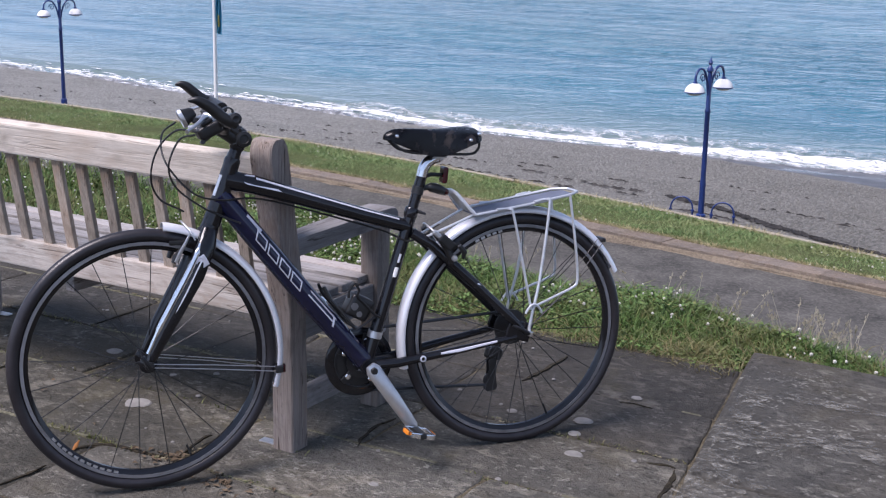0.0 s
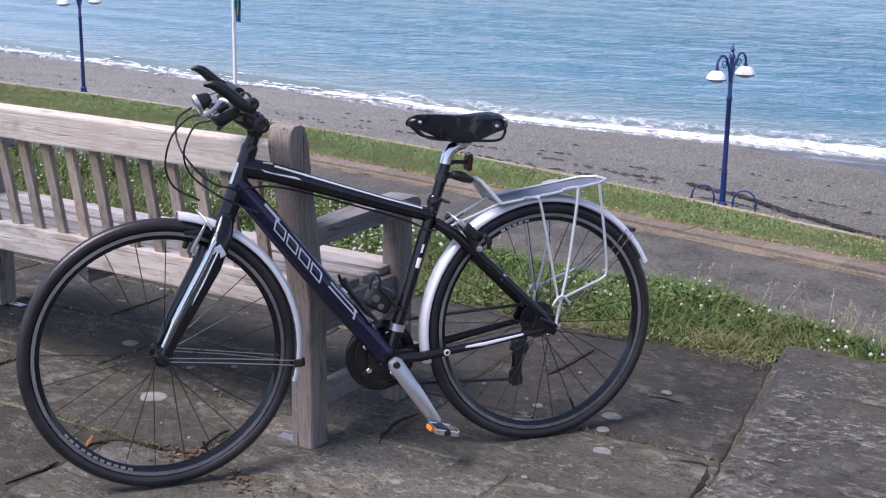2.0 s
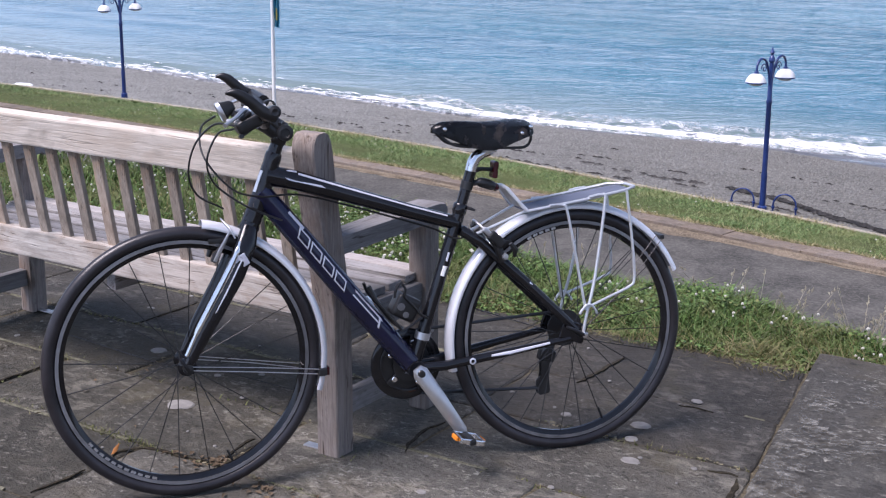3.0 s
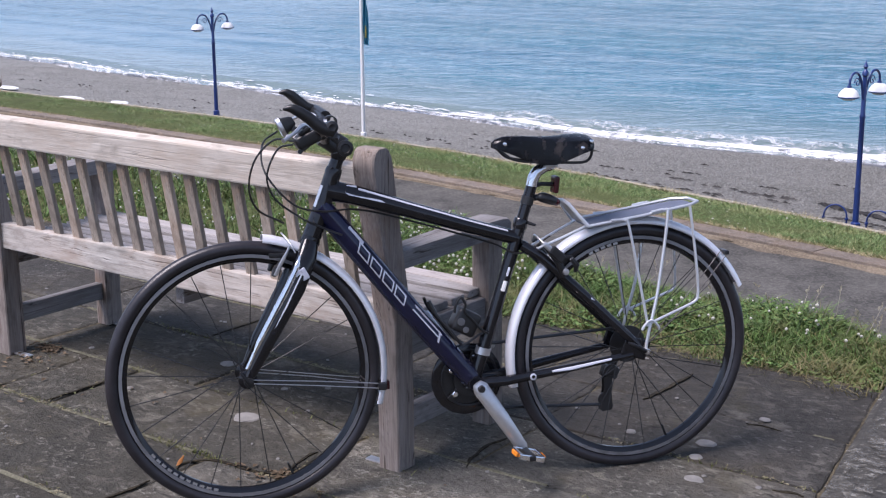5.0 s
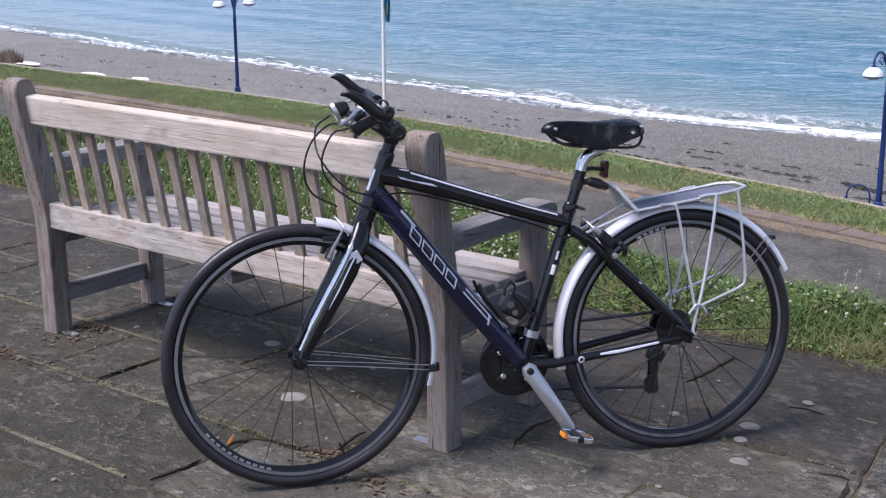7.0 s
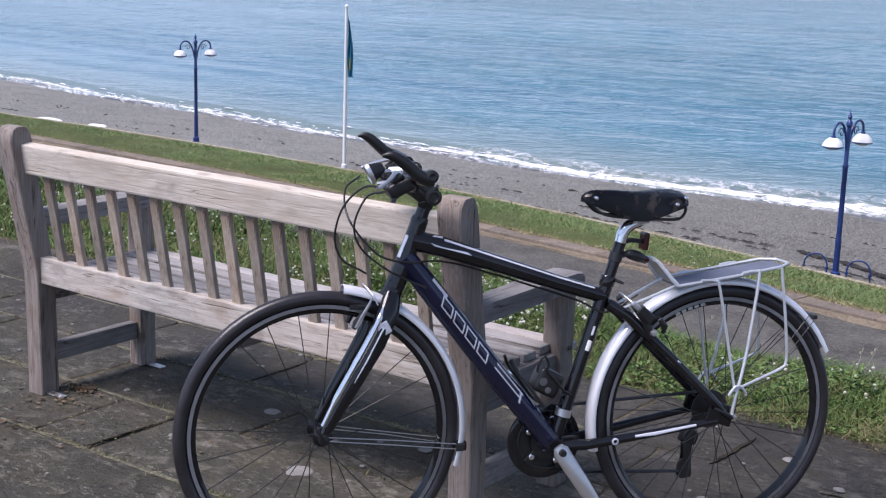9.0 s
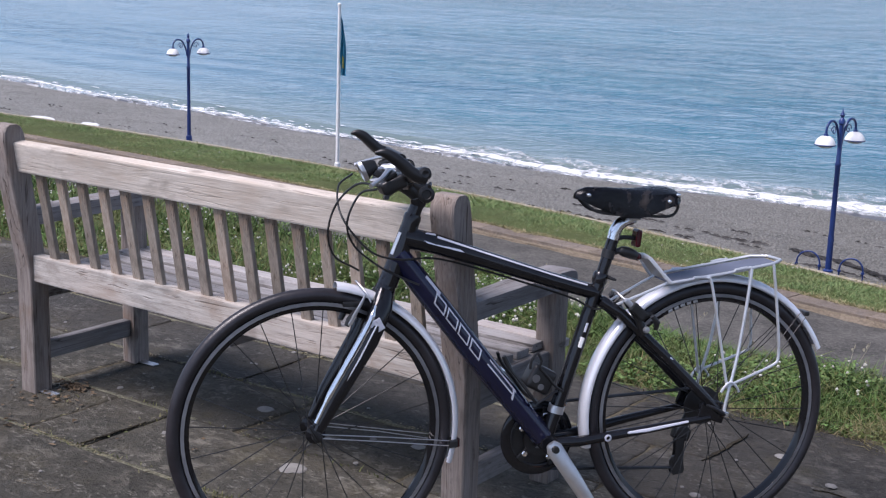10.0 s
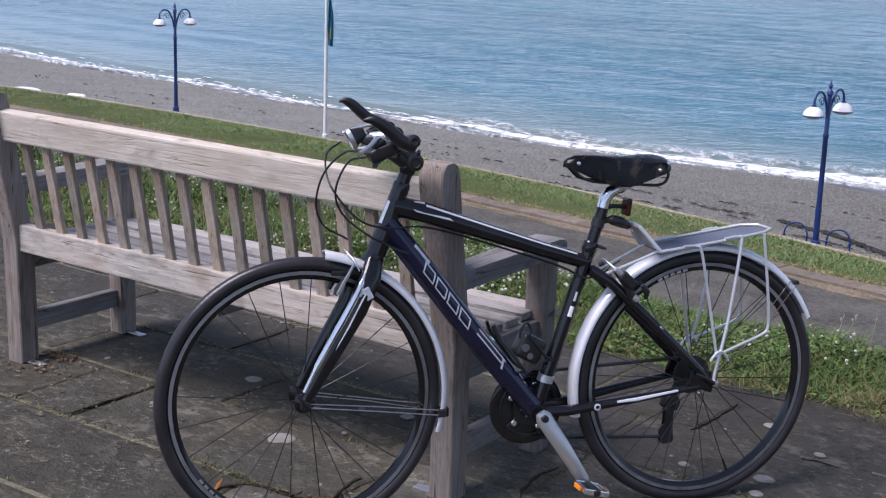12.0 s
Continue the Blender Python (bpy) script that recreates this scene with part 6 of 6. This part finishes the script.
def build_lichen():
    rng = random.Random(3)
    verts, faces = [], []

    def spot(x, y, r, z=0.0046):
        i = len(verts)
        n = 14
        s = rng.uniform(0.75, 1.0)
        ph = rng.uniform(0, 6.28)
        for k in range(n):
            t = 2 * math.pi * k / n
            q = r * (1 + 0.22 * noise.noise(Vector((math.cos(t) * 1.4 + x * 9, math.sin(t) * 1.4 + y * 9, ph))))
            verts.append((x + q * math.cos(t), y + q * s * math.sin(t), z - 0.003))
        for k in range(n):
            t = 2 * math.pi * k / n
            verts.append((x + 0.86 * r * math.cos(t), y + 0.86 * r * s * math.sin(t), z))
        faces.append(tuple(range(i + n, i + 2 * n)))
        for k in range(n):
            faces.append((i + k, i + (k + 1) % n, i + n + (k + 1) % n, i + n + k))

    for x, y, r in ((-0.62, 0.055, 0.046), (0.563, 0.665, 0.030), (0.585, 0.560, 0.020), (0.648, 0.423, 0.028), (-1.02, 0.37, 0.03), (-1.62, -0.42, 0.018), (-1.10, 0.02, 0.013), (0.35, 0.62, 0.016), (0.42, 1.06, 0.02), (0.62, 0.93, 0.018), (-0.45, 0.42, 0.022), (-0.70, 0.30, 0.012), (0.30, -0.05, 0.014)):
        spot(x, y, r)
    for _ in range(150):
        spot(rng.uniform(-4.5, 2.2), rng.uniform(-1.2, 1.3), rng.uniform(0.003, 0.011))
    tagged(mesh_of("lichen", verts, faces, LICHEN), "pale round lichen spots on the flagstones", "lichen", kind="stuff")


build_lichen()
build_films("worn_patches", ((-1.075, -0.468, 0.070, 0.035), (0.13, -0.12, 0.040, 0.014)), 0.0038, holed_film("scoured_stone", 26, (0.11, 0.10, 0.075), (0.24, 0.22, 0.17), 0.45, 0.62), "beige scoured patches on the flagstones", "stain")
build_films("pale_crust", ((1.03, 0.30, 0.045, 0.12), (1.015, 0.54, 0.050, 0.14), (0.995, 0.78, 0.060, 0.14), (0.955, 1.03, 0.040, 0.13), (1.10, 0.76, 0.10, 0.09), (1.15, 1.13, 0.21, 0.035), (1.31, 0.82, 0.15, 0.07), (1.12, 0.42, 0.07, 0.05)), 0.0308, holed_film("white_crust", 24, (0.12, 0.115, 0.10), (0.38, 0.37, 0.33), 0.46, 0.66), "whitish crust of lichen along the edge of the raised flags", "lichen")


def build_joint_moss():
    rng = random.Random(6)
    spots = []
    for x, y, n, sx, sy in ((-0.70, -0.215, 150, 0.12, 0.012), (-1.30, -0.21, 160, 0.16, 0.012), (-0.42, -0.22, 90, 0.06, 0.015), (-1.22, 0.10, 90, 0.01, 0.08), (-0.90, 0.17, 60, 0.2, 0.01), (0.02, 0.01, 80, 0.03, 0.03), (0.25, -0.62, 90, 0.10, 0.015), (-0.95, -0.60, 60, 0.2, 0.01), (0.35, 1.36, 120, 0.25, 0.02), (0.52, 0.15, 40, 0.06, 0.012), (-1.62, 0.02, 60, 0.03, 0.03)):
        for _ in range(n // 2):
            spots.append((rng.gauss(x, sx * 1.3), rng.gauss(y, sy)))
    for _ in range(6000):
        y = rng.choice((-0.615, -0.215, -0.215, 0.165, 0.535))
        x = rng.uniform(-3.4, 0.95)
        if noise.noise(Vector((x * 2.2, y * 3.1, 14))) > 0.10 + 0.25 * rng.random():
            spots.append((x, rng.gauss(y, 0.009)))
    it = iter(spots)

    def where(r):
        x, y = next(it)
        return x, y, -0.006, 1.0

    blades("joint_moss", len(spots), where, 0.015, 0.0022, MOSS, "small tufts of grass and moss in the paving joints", "moss", 41, 0.7)


build_joint_moss()


CRACKS = [
    ([(0.094, 0.374), (0.080, 0.29), (0.101, 0.187), (0.121, 0.135)], 0.005),
    ([(0.252, 0.872), (0.262, 0.999), (0.268, 1.173)], 0.008),
    ([(-1.290, 0.56), (-1.287, 0.667), (-1.285, 0.83)], 0.004),
    ([(-0.489, -0.344), (-0.514, -0.30), (-0.466, -0.232), (-0.344, -0.222), (-0.244, -0.205)], 0.006),
    ([(-0.244, -0.195), (-0.275, -0.05), (-0.27, -0.021)], 0.005),
    ([(-0.500, -0.598), (-0.498, -0.513), (-0.494, -0.427)], 0.005),
    ([(0.591, 0.866), (0.640, 0.880), (0.697, 0.873)], 0.0018),
    ([(0.843, 0.477), (0.890, 0.487), (0.925, 0.484)], 0.005),
    ([(0.930, 0.470), (0.948, 0.382), (0.960, 0.260)], 0.008),
    ([(-1.222, -0.20), (-1.216, -0.115), (-1.212, 0.044)], 0.005),
]


def build_cracks():
    """Open cracks across the flags, packed with dark soil."""
    verts, faces = [], []
    for line, wide in CRACKS:
        pts = curve_pts([(x, y, 0) for x, y in line], 8)
        n0 = len(verts)
        for i, p in enumerate(pts):
            d = (pts[min(i + 1, len(pts) - 1)] - pts[max(i - 1, 0)]).normalized()
            side = Vector((-d.y, d.x, 0))
            f = i / (len(pts) - 1)
            w = wide * (0.25 + math.sin(math.pi * f)) * (0.8 + 0.5 * noise.noise(p * 40))
            q = p + side * 0.006 * noise.noise(p * 25)
            for s, z in ((-1, 0.0010), (-0.9, 0.0042), (0.9, 0.0042), (1, 0.0010)):
                verts.append((q.x + side.x * w * s, q.y + side.y * w * s, z))
        for i in range(len(pts) - 1):
            for k in range(3):
                a = n0 + 4 * i + k
                faces.append((a, a + 4, a + 5, a + 1))
    tagged(mesh_of("paving_cracks", verts, faces, CRACK), "dark soil-filled cracks across the flagstones", "cracks", kind="stuff")


def build_litter():
    rng = random.Random(15)
    verts, faces = [], []
    for x, y, n, sx, sy in ((-1.64, 0.125, 90, 0.035, 0.018), (-1.58, 0.0, 24, 0.05, 0.03), (-0.28, -0.21, 40, 0.07, 0.02), (-1.65, -0.23, 60, 0.12, 0.02), (-0.05, -0.27, 30, 0.06, 0.02), (0.1, -0.45, 20, 0.3, 0.2), (-1.2, -0.1, 20, 0.4, 0.2)):
        for _ in range(n):
            px, py = rng.gauss(x, sx), rng.gauss(y, sy)
            a, l, w = rng.uniform(0, 6.28), rng.uniform(0.006, 0.016), rng.uniform(0.003, 0.008)
            ca, sa = math.cos(a), math.sin(a)
            i = len(verts)
            z = 0.006
            verts += [(px + l * ca, py + l * sa, z), (px - w * sa, py + w * ca, z + rng.uniform(0, 0.006)), (px - l * ca, py - l * sa, z), (px + w * sa, py - w * ca, z + rng.uniform(0, 0.006))]
            faces += [(i, i + 1, i + 2), (i, i + 2, i + 3)]
    tagged(mesh_of("leaf_litter", verts, faces, LEAF), "dry brown leaf crumbs gathered in the joints", "leaves", kind="stuff")


build_litter()
build_cracks()


fallen_leaf = part("fallen_leaf", add_tube(B(), [(-0.512, -0.318, 0.002), (-0.508, -0.308, 0.014), (-0.502, -0.300, 0.030)], [0.002, 0.006, 0.0015], 8, 0.25), ORANGE_LEAF)
tagged(fallen_leaf, "small curled orange dead leaf caught in a paving crack", "leaf")


# ---- paving: every flagstone its own piece ----
pavement = strip("pavement", [-9, -4, 0, 4, 9], lambda x: -7.0, lambda x: 1.40, -0.006, JOINT, "worn grey stone flag paving of the terrace", "paving", 0.03)


def slab_edge(y):
    """The slanting joint where the raised flags begin."""
    return 1.037 - 0.165 * y


def build_slab(name, corners, z, mat, seed, worn=0.007):
    """A flag with ragged edges and a worn arris."""
    rng = random.Random(seed)
    gap = 0.0035
    c = [Vector((*p, 0)) for p in corners]
    mid = sum(c, Vector()) / len(c)
    ring = []
    for a, b in zip(c, c[1:] + c[:1]):
        a2 = a + (mid - a).normalized() * gap * 1.4
        b2 = b + (mid - b).normalized() * gap * 1.4
        for k in range(9):
            p = a2.lerp(b2, k / 9)
            j = 0.007 if k else 0.008 * rng.random()
            p += (mid - p).normalized() * (j * noise.noise(Vector((p.x * 14, p.y * 14, seed))) + (j if not k else 0))
            ring.append(p)
    n = len(ring)
    tx, ty = rng.gauss(0, 0.0025), rng.gauss(0, 0.0025)
    lift = z + rng.gauss(0, 0.0015)
    verts = []
    for inset, dz in ((0.0, -0.045), (0.0, -worn), (worn * 0.4, -worn * 0.35), (worn * 1.3, 0.0)):
        for p in ring:
            q = p + (mid - p).normalized() * inset
            verts.append((q.x - mid.x, q.y - mid.y, lift + dz + tx * (q.x - mid.x) + ty * (q.y - mid.y)))
    faces = []
    for L in (0, n, 2 * n):
        for k in range(n):
            faces.append((L + k, L + (k + 1) % n, L + n + (k + 1) % n, L + n + k))
    faces.append(tuple(range(3 * n, 4 * n)))
    ob = mesh_of("flagstone", verts, faces, mat, pavement)
    ob.location = (mid.x, mid.y, 0)
    return ob


def build_crumbs():
    """Dry crumbs and sprigs lodged in stretches of the joints."""
    rng = random.Random(52)
    verts, faces = [], []
    for _ in range(7000):
        if rng.random() < 0.88:
            y = rng.choice((-1.02, -0.615, -0.215, 0.165, 0.535, 0.905)) + rng.gauss(0, 0.006)
            x = rng.uniform(-3.6, 1.0)
        else:
            r = rng.choice((7, 8, 9, 10, 11))
            x = rng.choice(CUTS[r]) + rng.gauss(0, 0.006)
            y = rng.uniform(ROWS[r], ROWS[r + 1])
        if x > slab_edge(y) - 0.02 or noise.noise(Vector((x * 2.7, y * 2.7, 8))) < 0.12 * rng.random():
            continue
        a, l, w = rng.uniform(0, 6.28), rng.uniform(0.003, 0.010), rng.uniform(0.0015, 0.004)
        ca, sa = math.cos(a), math.sin(a)
        i, z = len(verts), -0.001 + 0.006 * rng.random()
        verts += [(x + l * ca, y + l * sa, z), (x - w * sa, y + w * ca, z + 0.003), (x - l * ca, y - l * sa, z), (x + w * sa, y - w * ca, z + 0.001)]
        faces.append((i, i + 1, i + 2, i + 3))
    tagged(mesh_of("joint_crumbs", verts, faces, CRUMB), "straw-coloured dry crumbs and sprigs in the paving joints", "debris", kind="stuff")


def build_mortar():
    """Thin pale mortar that still fills stretches of the long joints."""
    verts, faces = [], []
    for y0 in (-1.02, -0.615, -0.215, 0.165, 0.535, 0.905):
        last = False
        for i in range(230):
            x = -3.6 + 0.02 * i
            keep = x < slab_edge(y0) - 0.03 and noise.noise(Vector((x * 1.6, y0 * 5, 31))) > -0.12
            w = 0.0065 + 0.004 * noise.noise(Vector((x * 9, y0, 2)))
            y = y0 + 0.006 * noise.noise(Vector((x * 4, y0, 7)))
            z = 0.0015 + 0.001 * noise.noise(Vector((x * 20, y0, 3)))
            if keep:
                n = len(verts)
                verts += [(x, y - w, -0.005), (x, y - 0.7 * w, z), (x, y + 0.7 * w, z), (x, y + w, -0.005)]
                if last:
                    faces += [(n - 4 + k, n + k, n + k + 1, n - 3 + k) for k in range(3)]
            last = keep
    tagged(mesh_of("joint_mortar", verts, faces, MORTAR), "pale crumbling mortar in the paving joints", "mortar", kind="stuff")


ROWS = [-5.6, -4.6, -3.7, -2.9, -2.2, -1.55, -1.02, -0.615, -0.215, 0.165, 0.535, 0.905, 1.37]
CUTS = {
    6: [-3.5, -2.7, -1.7, 0.30],
    7: [-3.4, -2.6, -1.75, -0.49, 0.18, 0.70],
    8: [-3.9, -3.0, -2.3, -1.46, -1.21, -0.235, 0.52],
    9: [-3.3, -2.5, -1.75, -0.95, -0.34, 0.11],
    10: [-3.8, -2.8, -2.0, -1.3, -0.55, 0.08],
    11: [-3.2, -2.4, -1.6, -0.8, -0.15],
}
build_crumbs()
build_mortar()
rng = random.Random(77)
for r, (y0, y1) in enumerate(zip(ROWS, ROWS[1:])):
    cuts = CUTS.get(r)
    if cuts is None:
        cuts, x = [], -6.5 + rng.random()
        while x < slab_edge(y0) - 0.3:
            cuts.append(x)
            x += rng.uniform(0.55, 1.1)
    else:
        x = cuts[0]
        while x > -7.5:
            x -= rng.uniform(0.6, 1.0)
            cuts = [x] + cuts
    xs = cuts + [None]
    for a, b in zip(xs, xs[1:]):
        a0 = a1 = a
        b0, b1 = (b, b) if b is not None else (slab_edge(y0), slab_edge(y1))
        if b is not None:
            b0 += 0.012 * math.sin(r * 2.1 + b)
        # seaward rows: darker stone, and bench shade carried in the colour
        darker = r >= 10
        pale = r in (6, 7, 8, 9) and a > -0.6
        build_slab("flagstone", [(a0, y0), (b0, y0), (b1, y1), (a1, y1)], 0.0, SLAB_DARK_SHADED if darker else SLAB_PALE if pale else SLAB, r * 50 + int(a * 10))
RIGHT = [-5.6, -4.3, -3.2, -2.2, -1.3, -0.5, 0.42, 1.53]
for r, (y0, y1) in enumerate(zip(RIGHT, RIGHT[1:])):
    xs = [None, 1.95 + 0.25 * (r % 3), 3.1, 4.3, 5.6]
    for a, b in zip(xs, xs[1:]):
        a0, a1 = (slab_edge(y0), slab_edge(y1)) if a is None else (a, a)
        build_slab("flagstone", [(a0, y0), (b, y0), (b, y1), (a1, y1)], 0.026, SLAB_GREY, 900 + r * 20 + int(b * 3), 0.020)
